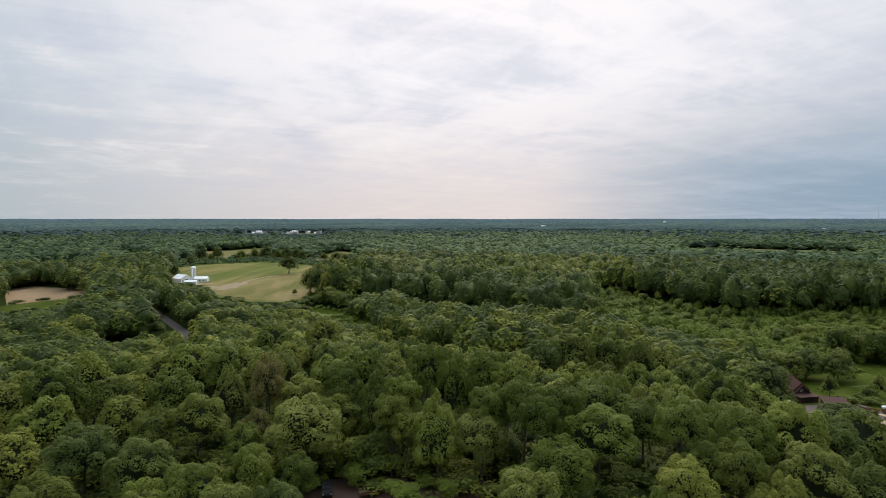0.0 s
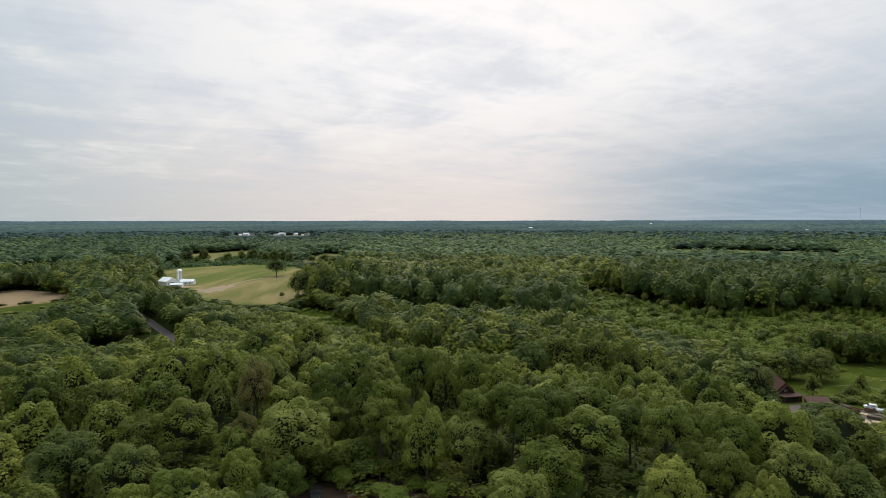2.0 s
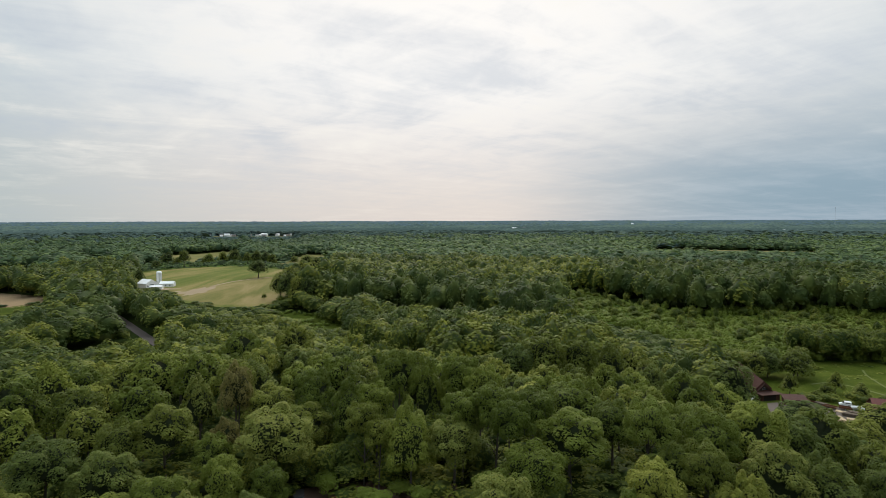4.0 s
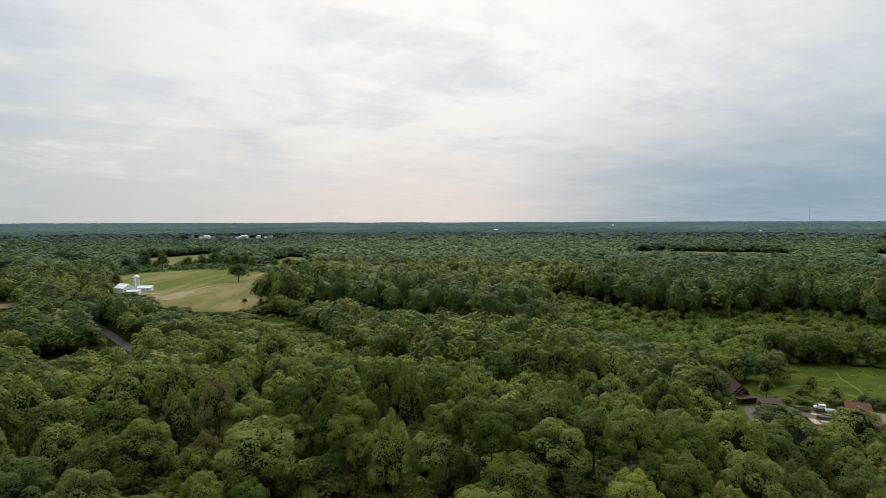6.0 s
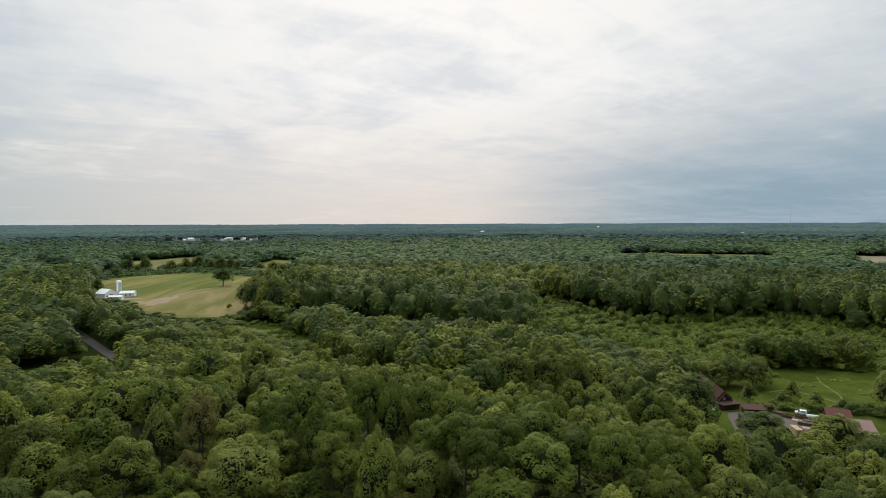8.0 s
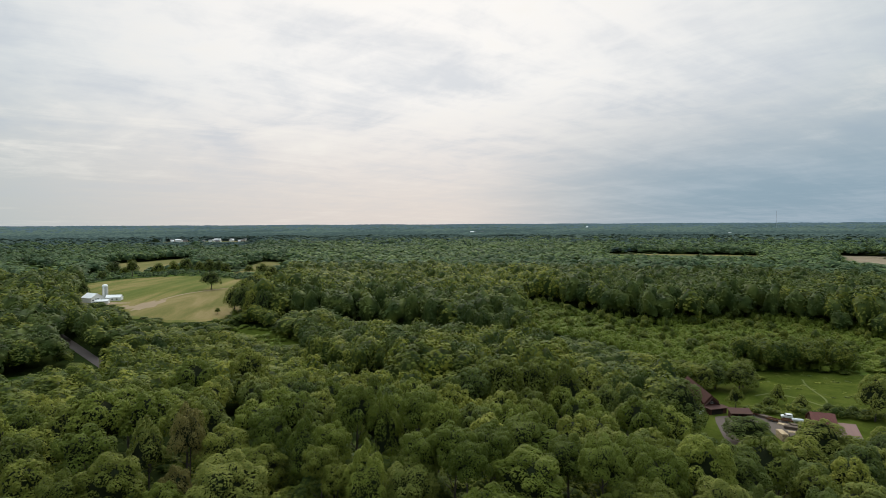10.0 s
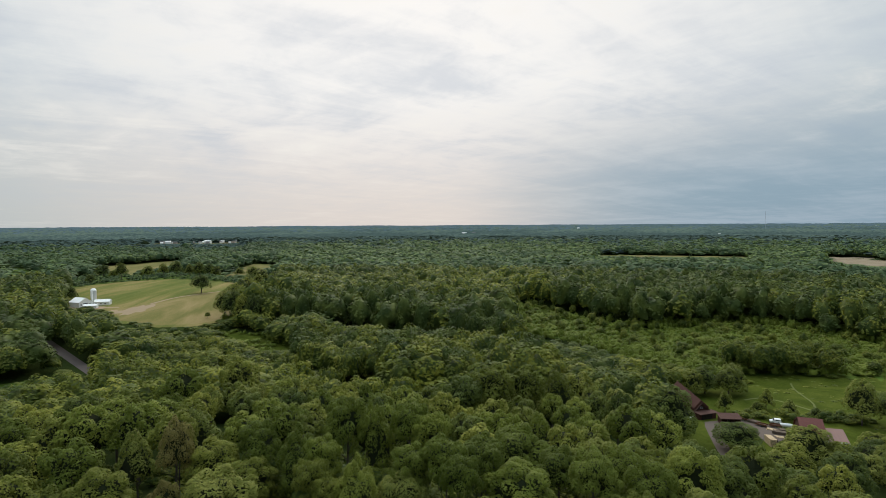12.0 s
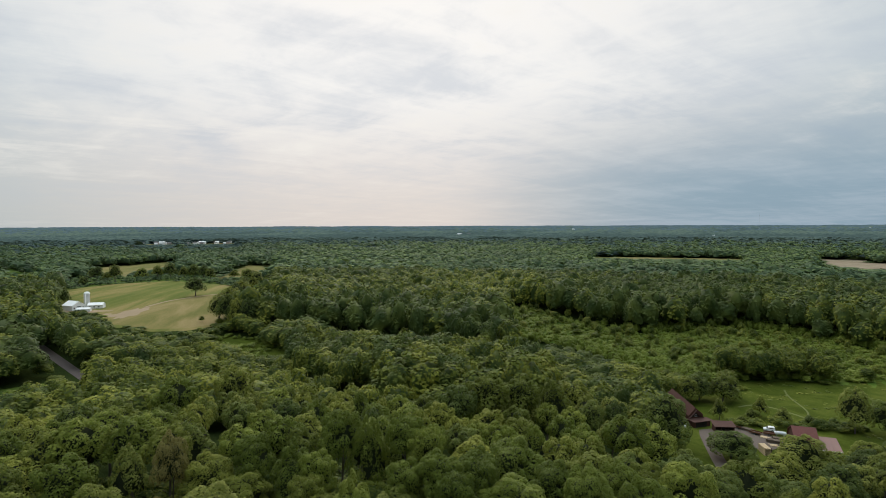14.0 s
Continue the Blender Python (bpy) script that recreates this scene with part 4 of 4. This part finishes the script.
def brown_house(x, y, turn):
    ob = thing("house", x, y, gz(x, y), "dark brown wooden house with brown shingle roof beside a gravel drive", "house", turn=turn)
    gable_parts(ob, 3.6, 14.0, 2.7, 5.6, WALL_BROWN, ROOF_BROWN, 0.6)
    part("porch_wall", box(-3.6, 4.2, -3.4, 0.0, 0, 2.55), WALL_BROWN, ob)
    part("porch_roof", slab([(-4.2, 2.55), (4.9, 2.55), (4.9, 2.75), (-4.2, 2.75)], -4.3, 0.0), ROOF_BROWN, ob)
    slope = ob.children[-1]
    for v in slope.data.vertices:
        v.co.z += (v.co.y + 4.3) * 0.30
    part("garage_door", box(-2.8, 2.4, -3.46, -3.38, 0.0, 2.2), DARK, ob, "dark wide garage door")
    part("gable_panel", slab([(-2.2, 3.2), (2.2, 3.2), (0, 5.0)], -0.06, -0.003), DARK, ob)
    window_part(ob, -0.45, 0.45, -0.12, -0.065, 3.5, 4.2, "y")
    for k in (2.5, 6.5, 10.5):
        window_part(ob, 3.6, 3.65, k, k + 1.3, 1.0, 2.1, "x")
        window_part(ob, -3.65, -3.6, k, k + 1.3, 1.0, 2.1, "x")
    part("chimney", box(0.4, 1.1, 8.0, 8.7, 4.8, 6.6, 0.04), CONCRETE, ob, "pale chimney stack")
    part("vent_pipe", tube((-0.8, 7.0, 4.8), (-0.8, 7.0, 6.4), 0.09, 0.09), WHITE_PAINT, ob, "white vent pipe")
    return ob


def open_shed(x, y, turn):
    ob = thing("shed", x, y, gz(x, y), "low open-fronted brown wooden shed beside the drive", "shed", turn=turn)
    part("back_wall", box(-3.6, 3.6, 3.3, 3.45, 0, 2.3), WALL_BROWN, ob)
    for side in (-3.6, 3.45):
        part("side_wall", box(side, side + 0.15, 0, 3.3, 0, 2.35), WALL_BROWN, ob)
    roof = part("roof", box(-4.1, 4.1, -0.7, 3.9, 2.4, 2.58, 0.02), ROOF_BROWN, ob)
    for v in roof.data.vertices:
        v.co.z += (v.co.y + 0.7) * 0.2 - 0.1
    for px in (-3.5, -1.2, 1.2, 3.5):
        part("post", box(px - 0.08, px + 0.08, -0.08, 0.08, 0, 2.4), OLD_WOOD, ob)
    part("inner_partition", box(-0.05, 0.05, 0.3, 3.3, 0, 2.3), DARK, ob)
    return ob


def gambrel_barn(x, y, turn):
    ob = thing("barn", x, y, gz(x, y), "brown barn with weathered red gambrel metal roof", "barn", turn=turn)
    shape = [(-6.4, 2.4), (-4.8, 6.0), (0, 8.4), (4.8, 6.0), (6.4, 2.4)]
    part("wall", slab([(-6.1, 0), (6.1, 0)] + [(px * 0.955, pz - 0.02) for px, pz in shape[::-1]], 0, 8.5), WALL_BROWN, ob)
    for (ax, az), (bx, bz) in zip(shape, shape[1:]):
        part("roof_slope", slab([(ax, az), (bx, bz), (bx, bz + 0.2), (ax, az + 0.2)], -0.5, 9.0), ROOF_RED, ob)
        for k in range(1, 9):
            at = -0.5 + k
            bm = slab([(ax, az + 0.2), (bx, bz + 0.2), (bx, bz + 0.25), (ax, az + 0.25)], at - 0.03, at + 0.03)
            part("roof_seam", bm, ROOF_RED, ob)
    part("barn_door", box(-1.6, 1.6, -0.08, -0.003, 0, 3.0), DARK, ob)
    part("loft_door", box(-0.7, 0.7, -0.08, -0.003, 4.0, 5.5), DARK, ob)
    part("door_rail", box(-3.4, 3.4, -0.14, -0.02, 3.05, 3.15), STEEL, ob)
    return ob


def lean_to(x, y, turn):
    ob = thing("lean_to", x, y, gz(x, y), "low wing with faded pink-red metal roof beside the barn", "barn wing", turn=turn)
    part("wall", box(-2.8, 2.8, 0, 6.0, 0, 2.6), WALL_BROWN, ob)
    roof = part("roof", box(-3.2, 3.2, -0.6, 6.4, 2.62, 2.8), ROOF_PINK, ob)
    for v in roof.data.vertices:
        v.co.z += (v.co.y + 0.6) * 0.24
    for k in range(7):
        seam = part("roof_seam", box(-3.0 + k - 0.03, -3.0 + k + 0.03, -0.6, 6.4, 2.8, 2.85), ROOF_PINK, ob)
        for v in seam.data.vertices:
            v.co.z += (v.co.y + 0.6) * 0.24
    for side in (-2.8, 2.7):
        part("side_gable", slab([(side, 2.6), (side + 0.1, 2.6), (side + 0.1, 4.1), (side, 4.1)], 5.8, 6.0), WALL_BROWN, ob)
    part("sliding_door", box(-1.5, 1.5, -0.07, -0.003, 0, 2.3), DARK, ob)
    part("eaves_board", box(-3.2, 3.2, -0.68, -0.60, 2.50, 2.78), WHITE_PAINT, ob, "white eaves board")
    return ob


def van(x, y, turn, paint, label, name="van", category="van", long=5.0, roof=2.1):
    ob = thing(name, x, y, gz(x, y) + 0.2, label, category, turn=turn)
    side = [(-long / 2, 0.35), (long / 2, 0.35), (long / 2, 1.0), (long / 2 - 1.0, 1.15), (long / 2 - 1.7, roof), (-long / 2 + 0.1, roof), (-long / 2, roof - 0.3)]
    bm = bmesh.new()
    add_slab(bm, side, -0.95, 0.95)
    bmesh.ops.bevel(bm, geom=bm.edges[:], offset=0.05, segments=1, affect="EDGES")
    body = part("body", bm, paint, ob)
    part("windscreen", slab([(long / 2 - 1.05, 1.2), (long / 2 - 1.02, 1.24), (long / 2 - 1.62, roof - 0.08), (long / 2 - 1.66, roof - 0.1)], -0.8, 0.8), GLASS, ob)
    for s in (-0.97, 0.95):
        part("side_window", box(-long / 2 + 0.6, long / 2 - 1.9, s, s + 0.02, 1.25, roof - 0.25), GLASS, ob)
        part("headlight", box(long / 2 - 0.03, long / 2 + 0.02, s * 0.72 - 0.15, s * 0.72 + 0.15, 0.7, 0.88), WHITE_GLOSS, ob)
    part("bumper", box(long / 2, long / 2 + 0.12, -0.9, 0.9, 0.38, 0.58, 0.02), RUBBER, ob)
    for wx in (-long / 2 + 0.9, long / 2 - 0.9):
        for wy in (-0.86, 0.86):
            wheel = part("wheel", tube((wx, wy - 0.12, 0.35), (wx, wy + 0.12, 0.35), 0.2, 0.2, 12), STEEL, ob)
            part("tyre", tube((wx, wy - 0.11, 0.35), (wx, wy + 0.11, 0.35), 0.35, 0.35, 16), RUBBER, wheel)
    return ob


def tank(x, y, turn):
    """A white gas tank with rounded ends on two feet."""
    ob = thing("gas_tank", x, y, gz(x, y), "white rounded gas tank on concrete feet in the yard", "tank", turn=turn)
    bm, last = bmesh.new(), None
    for px, pr in ((-2.1, 0.12), (-2.0, 0.40), (-1.8, 0.58), (-1.5, 0.66), (1.5, 0.66), (1.8, 0.58), (2.0, 0.40), (2.1, 0.12)):
        ring = [bm.verts.new((px, pr * math.cos(k * math.tau / 16), 1.0 + pr * math.sin(k * math.tau / 16))) for k in range(16)]
        if last:
            for k in range(16):
                bm.faces.new((last[k], last[(k + 1) % 16], ring[(k + 1) % 16], ring[k]))
        else:
            bm.faces.new(ring)
        last = ring
    bm.faces.new(last)
    part("shell", bm, WHITE_GLOSS, ob)
    part("valve_cover", tube((0, 0, 1.6), (0, 0, 1.85), 0.2, 0.18, 10), STEEL, ob)
    for px in (-1.2, 1.2):
        part("foot", box(px - 0.15, px + 0.15, -0.6, 0.6, 0, 0.5), CONCRETE, ob)
    return ob


def lumber_stack(x, y, turn, mat, rows, long, label):
    ob = thing("lumber_stack", x, y, gz(x, y), label, "lumber", "lumber stacks in the yard", turn)
    pick = random.Random(int(x * 10))
    for level in range(rows):
        for k in range(6):
            off = pick.uniform(-0.25, 0.25)
            part("plank", box(-long / 2 + off, long / 2 + off, -1.0 + k * 0.34, -0.70 + k * 0.34, 0.15 + level * 0.16, 0.29 + level * 0.16), mat, ob)
    for px in (-long * 0.3, long * 0.3):
        part("bearer", box(px - 0.08, px + 0.08, -1.0, 1.1, 0, 0.15), OLD_WOOD, ob)
    return ob


def farm_trailer(x, y, turn, label):
    ob = thing("trailer", x, y, gz(x, y) + 0.15, label, "trailer", "trailers in the yard", turn)
    part("bed", box(-2.0, 2.0, -0.95, 0.95, 0.62, 0.74, 0.02), OLD_WOOD, ob)
    part("frame", box(-2.0, 2.0, -0.8, 0.8, 0.48, 0.615), RUST, ob)
    part("drawbar", tube((2.0, 0, 0.55), (3.3, 0, 0.5), 0.07, 0.05), RUST, ob)
    for s in (-0.95, 0.90):
        part("side_board", box(-2.0, 2.0, s, s + 0.05, 0.745, 1.15), RUST, ob)
    for wy in (-1.05, 1.05):
        wheel = part("wheel", tube((0, wy - 0.1, 0.34), (0, wy + 0.1, 0.34), 0.19, 0.19, 12), STEEL, ob)
        part("tyre", tube((0, wy - 0.09, 0.34), (0, wy + 0.09, 0.34), 0.34, 0.34, 16), RUBBER, wheel)
    return ob


brown_house(134.2, 208.5, 9)
open_shed(139.5, 197.5, -14)
red_barn = gambrel_barn(157.2, 174.2, 62)
red_barn.scale = (0.95, 0.80, 1.0)
wing = lean_to(156.9, 166.8, -28)
wing.scale = (1.08, 1.1, 1.2)
lay_field("driveway", [(112, 160), (117, 172), (121, 181), (128, 196), (131.5, 202), (138, 202.5), (148, 201.5), (154, 194), (153, 182), (143, 177), (139, 180), (144, 190), (138, 193), (131, 188), (125.5, 180), (121, 170), (117, 160)], GRAVEL, "grey gravel drive and yard by the brown house", 3, 0.22, "drive", 0.0)
lay_band("garden_path", [(128, 206), (130, 209), (133, 211)], 1.0, CONCRETE, "pale concrete garden path", 0.26, 1.0, "path")
van(156.8, 195.6, 150, WHITE_GLOSS, "small white van parked in the farm yard", long=3.8, roof=1.75)
tank(157.5, 190.6, 150)
lumber_stack(139.4, 175.8, 75, LUMBER, 16, 5.0, "tall stack of fresh yellow lumber in the yard")
lumber_stack(142.5, 178.2, 60, OLD_WOOD, 9, 4.0, "stack of weathered brown planks beside fresh lumber")
lumber_stack(149.2, 197.4, 118, OLD_WOOD, 6, 4.4, "low stack of grey old planks in the yard")
lumber_stack(150.2, 189.2, 125, LUMBER, 2, 3.0, "low stack of fresh lumber by the barn")
lumber_stack(149.6, 184.4, 140, OLD_WOOD, 7, 4.2, "stack of grey old planks by the barn")
lumber_stack(147.2, 181.4, 150, LUMBER, 2, 3.0, "stack of fresh lumber beside old planks")
lumber_stack(153.4, 186.8, 140, OLD_WOOD, 5, 3.4, "low stack of grey old planks near the tank")
farm_trailer(147.6, 200.6, 120, "rusty flat farm trailer in the yard")
farm_trailer(149.4, 193.4, 125, "rusty flat farm trailer beside lumber")
farm_trailer(153.8, 191.6, 140, "rusty flat farm trailer beside the gas tank")
lay_band("meadow_track", [(166, 226), (175, 229), (180, 221), (181.6, 211), (183, 200)], 1.2, TRACK, "trodden pale track through the meadow", 0.22, 2.0, "track")
lay_band("meadow_track", [(205, 246), (199, 237), (190, 214), (182, 205)], 0.8, TRACK, "trodden pale track across the meadow", 0.23, 2.0, "track")


# ---- white farm ----
def white_barn(x, y, turn):
    ob = thing("barn", x, y, gz(x, y), "white painted barn with pale metal roof by the hay field", "barn", turn=turn)
    gable_parts(ob, 5.6, 13.0, 4.2, 7.6, WHITE_PAINT, WHITE_METAL, 0.4)
    part("barn_door", box(-1.8, 1.8, -0.10, -0.003, 0, 3.4), GREY_ROOF, ob, "grey sliding door")
    for k in (-3.8, 3.8):
        window_part(ob, k - 0.5, k + 0.5, -0.05, -0.003, 1.6, 2.6, "y")
    for k in (2.5, 6.0, 9.5):
        window_part(ob, 5.6, 5.65, k, k + 1.1, 1.6, 2.6, "x")
    return ob


def white_wing(x, y, turn, half, length, eaves, ridge, label):
    ob = thing("barn_wing", x, y, gz(x, y), label, "barn wing", "wings of the white barn", turn)
    gable_parts(ob, half, length, eaves, ridge, WHITE_PAINT, WHITE_METAL, 0.3)
    for k in range(int(length // 3.5)):
        window_part(ob, half, half + 0.05, 1.2 + k * 3.5, 2.4 + k * 3.5, 1.1, 2.0, "x")
    return ob


def silo(x, y):
    ob = thing("silo", x, y, gz(x, y), "tall white concrete stave silo with domed cap", "silo")
    bm, last = bmesh.new(), None
    rings = [(2.4, 0.0), (2.4, 12.0)]
    for pr, pz in rings:
        ring = [bm.verts.new((pr * math.cos(k * math.tau / 24), pr * math.sin(k * math.tau / 24), pz)) for k in range(24)]
        if last:
            for k in range(24):
                bm.faces.new((last[k], last[(k + 1) % 24], ring[(k + 1) % 24], ring[k]))
        last = ring
    part("shaft", bm, CONCRETE, ob)
    bm, last = bmesh.new(), None
    for k in range(7):
        a = k * math.pi / 12.5
        ring = [bm.verts.new((2.5 * math.cos(a) * math.cos(j * math.tau / 24), 2.5 * math.cos(a) * math.sin(j * math.tau / 24), 12.0 + 2.0 * math.sin(a))) for j in range(24)]
        if last:
            for j in range(24):
                bm.faces.new((last[j], last[(j + 1) % 24], ring[(j + 1) % 24], ring[j]))
        last = ring
    bm.faces.new(last)
    part("dome", bm, WHITE_METAL, ob, "pale metal dome")
    for k in range(7):
        bm = bmesh.new()
        z = 1.2 + k * 1.6
        ring = [[bm.verts.new((pr * math.cos(j * math.tau / 24), pr * math.sin(j * math.tau / 24), z + dz)) for j in range(24)] for pr, dz in ((2.40, 0), (2.46, 0), (2.46, 0.1), (2.40, 0.1))]
        for a, b in zip(ring, ring[1:]):
            for j in range(24):
                bm.faces.new((a[j], a[(j + 1) % 24], b[(j + 1) % 24], b[j]))
        part("hoop", bm, STEEL, ob)
    part("chute", box(-0.45, 0.45, -3.0, -2.3, 0, 11.8, 0.05), WHITE_METAL, ob)
    return ob


white_barn(-238, 522, 58)
white_wing(-234, 531, -84, 3.6, 12.0, 3.0, 4.8, "long low white barn wing with pale roof")
white_wing(-235, 513, -84, 2.6, 10.0, 2.4, 3.6, "small white annex in front of the barn")
silo(-238, 537)
def blob(mx, my, rx, ry, turn, seed):
    """A wobbly rounded outline."""
    pick, out = random.Random(seed), []
    waves = [(k, pick.uniform(0, math.tau), pick.uniform(0.05, 0.16)) for k in (2, 3, 5, 8)]
    for i in range(36):
        a = i * math.tau / 36
        f = 1 + sum(w * math.sin(k * a + p) for k, p, w in waves)
        x, y = rx * f * math.cos(a), ry * f * math.sin(a)
        out.append((mx + x * math.cos(turn) - y * math.sin(turn), my + x * math.sin(turn) + y * math.cos(turn)))
    return out


lay_field("dirt_patch", blob(-189, 502, 8, 26, -0.05, 1), DIRT, "bare pale dirt worn into the hay field", 4, 0.20, "dirt patch", 0.0)
lay_field("dirt_patch", blob(-203, 492, 5, 10, 0.4, 4), DIRT, "bare pale dirt worn into the hay field", 4, 0.16, "dirt patch", 0.0)
lay_field("farm_yard", blob(-236, 515, 24, 9, -0.25, 2), DIRT, "pale dirt farm yard by the white barn", 6, 0.24, "yard", 0.0)
lay_band("dirt_track", [(-188, 528), (-179, 568), (-165, 591), (-151, 612), (-118, 650)], 3.0, DIRT, "narrow pale dirt track across the hay field", 0.2, 4.0, "track")
lay_band("farm_lane", [(-345, 645), (-300, 585), (-262, 528)], 5.0, GRAVEL, "grey gravel lane to the white barn", 0.24, 4.0, "lane")


# ---- far houses ----
def far_house(x, y, turn, long, deep, eaves, wall, roof, label):
    ob = thing("house", x, y, gz(x, y), label, "house", "houses far off in the country", turn)
    gable_parts(ob, deep / 2, long, eaves, eaves + deep * 0.28, wall, roof, 0.4)
    for k in range(max(1, int(long // 6))):
        part("window", box(deep / 2, deep / 2 + 0.05, 1.5 + k * 6, 3.0 + k * 6, eaves * 0.4, eaves * 0.7), GLASS, ob)
    return ob


BRICKISH = plain("pale_brick", (0.42, 0.36, 0.31), 0.85, scale=0.6, vary=0.2, bump=0.1)
FAR_HOUSES = [(-560, 2180, 80, 30, 14, 8, 0), (-525, 2230, 95, 22, 12, 7, 1), (-480, 2235, 85, 20, 12, 7, 2), (-690, 2150, 100, 24, 14, 8, 0), (-725, 2180, 80, 16, 10, 7, 1), (-610, 2250, 90, 20, 12, 8, 2), (-830, 2250, 90, 22, 12, 6, 0), (-960, 2220, 80, 24, 12, 6, 1)]
pick = random.Random(5)
for mx, my, spread, count in ((-540, 2190, 80, 14), (-720, 2165, 75, 12), (550, 2950, 110, 14)):
    FAR_HOUSES += [(mx + pick.uniform(-1, 1) * spread, my + pick.uniform(-0.6, 0.6) * spread, pick.uniform(60, 120), pick.uniform(9, 17), pick.uniform(8, 11), pick.uniform(3, 6), pick.randrange(3)) for _ in range(count)]
FAR_FARMS = [(475, 2900, 85, 30, 16, 8, 1), (545, 2980, 95, 36, 16, 9, 0), (600, 3020, 90, 26, 14, 8, 2), (1330, 3380, 70, 16, 14, 20, 0), (1275, 3120, 100, 26, 16, 12, 0), (1560, 2290, 80, 26, 14, 9, 0),
             (1500, 2260, 60, 20, 12, 8, 1), (905, 1135, 75, 16, 9, 6, 0), (880, 1120, 70, 9, 7, 5, 0), (-540, 795, 70, 12, 8, 4.5, 0), (-590, 1235, 80, 14, 9, 5, 0), (3000, 2950, 60, 30, 14, 9, 0)]
for i, (x, y, turn, long, deep, eaves, look_of) in enumerate(FAR_HOUSES + FAR_FARMS):
    wall, roof, words = ((WHITE_PAINT, WHITE_METAL, "white walls and pale roof"), (BRICKISH, GREY_ROOF, "pale brick walls and grey roof"), (WHITE_PAINT, GREY_ROOF, "white walls and grey roof"))[look_of]
    far_house(x, y, turn, long * 0.8, deep * 0.8, eaves * 0.8 + 2, wall, roof, f"far house with {words} among trees")


# ---- radio mast ----
def radio_mast(x, y, height):
    ob = thing("radio_mast", x, y, gz(x, y), "thin grey steel lattice radio mast far off above the woods", "radio mast")
    corner = [(0.75 * math.cos(k * math.tau / 3), 0.75 * math.sin(k * math.tau / 3)) for k in range(3)]
    for cx, cy in corner:
        part("leg", tube((cx, cy, -1), (cx, cy, height), 0.14, 0.12, 6), STEEL, ob)
    bm = bmesh.new()
    for k in range(int(height / 4)):
        for i in range(3):
            a, b = corner[i], corner[(i + 1) % 3]
            add_tube(bm, (*a, k * 4.0), (*b, k * 4.0 + 4.0), 0.05, 0.05, 4)
    part("bracing", bm, STEEL, ob)
    part("antenna", tube((0, 0, height - 1), (0, 0, height + 7), 0.09, 0.06, 6), STEEL, ob)


radio_mast(2196, 2852, 105)


# ---- utility poles ----
def utility_pole(x, y, turn):
    ob = thing("utility_pole", x, y, gz(x, y), "weathered grey wooden utility pole with a crossarm", "utility pole", "poles along the road", turn)
    part("post", tube((0, 0, -0.5), (0, 0, 11.5), 0.17, 0.12, 10), OLD_WOOD, ob)
    part("crossarm", box(-1.2, 1.2, -0.06, 0.06, 10.7, 10.85), OLD_WOOD, ob)
    for px in (-1.05, 0.4, 1.05):
        part("insulator", tube((px, 0, 10.85), (px, 0, 11.05), 0.05, 0.035, 8), CONCRETE, ob)
    return ob


utility_pole(30, 157, 75)
POLES = [(-147, 345), (-176, 386), (-213, 430), (-254, 478)]
for x, y in POLES:
    utility_pole(x, y, 45)
for (ax, ay), (bx, by) in zip(POLES, POLES[1:]):
    for off in (-0.75, 0.28, 0.75):
        bm, last = bmesh.new(), None
        a, b = Vector((ax + off, ay - off, gz(ax, ay) + 11.03)), Vector((bx + off, by - off, gz(bx, by) + 11.03))
        for k in range(12):
            f, g = k / 12, (k + 1) / 12
            p, q = a.lerp(b, f), a.lerp(b, g)
            p.z -= 3.6 * f * (1 - f)
            q.z -= 3.6 * g * (1 - g)
            add_tube(bm, p, q, 0.018, 0.018, 4)
        me = bpy.data.meshes.new("power_cable")
        bm.to_mesh(me)
        bm.free()
        me.materials.append(RUBBER)
        tagged(new("power_cable", me), "thin black power cable slung between wooden poles", "cable", "cables along the road")

# ---- yard under the knoll ----
van(-21.5, 102.5, -80, BLACK_PAINT, "black car parked in the brown yard among trees", "car", "car", 4.4, 1.55)
farm_trailer(-13.4, 101.5, 20, "small rusty trailer in the brown yard among trees")
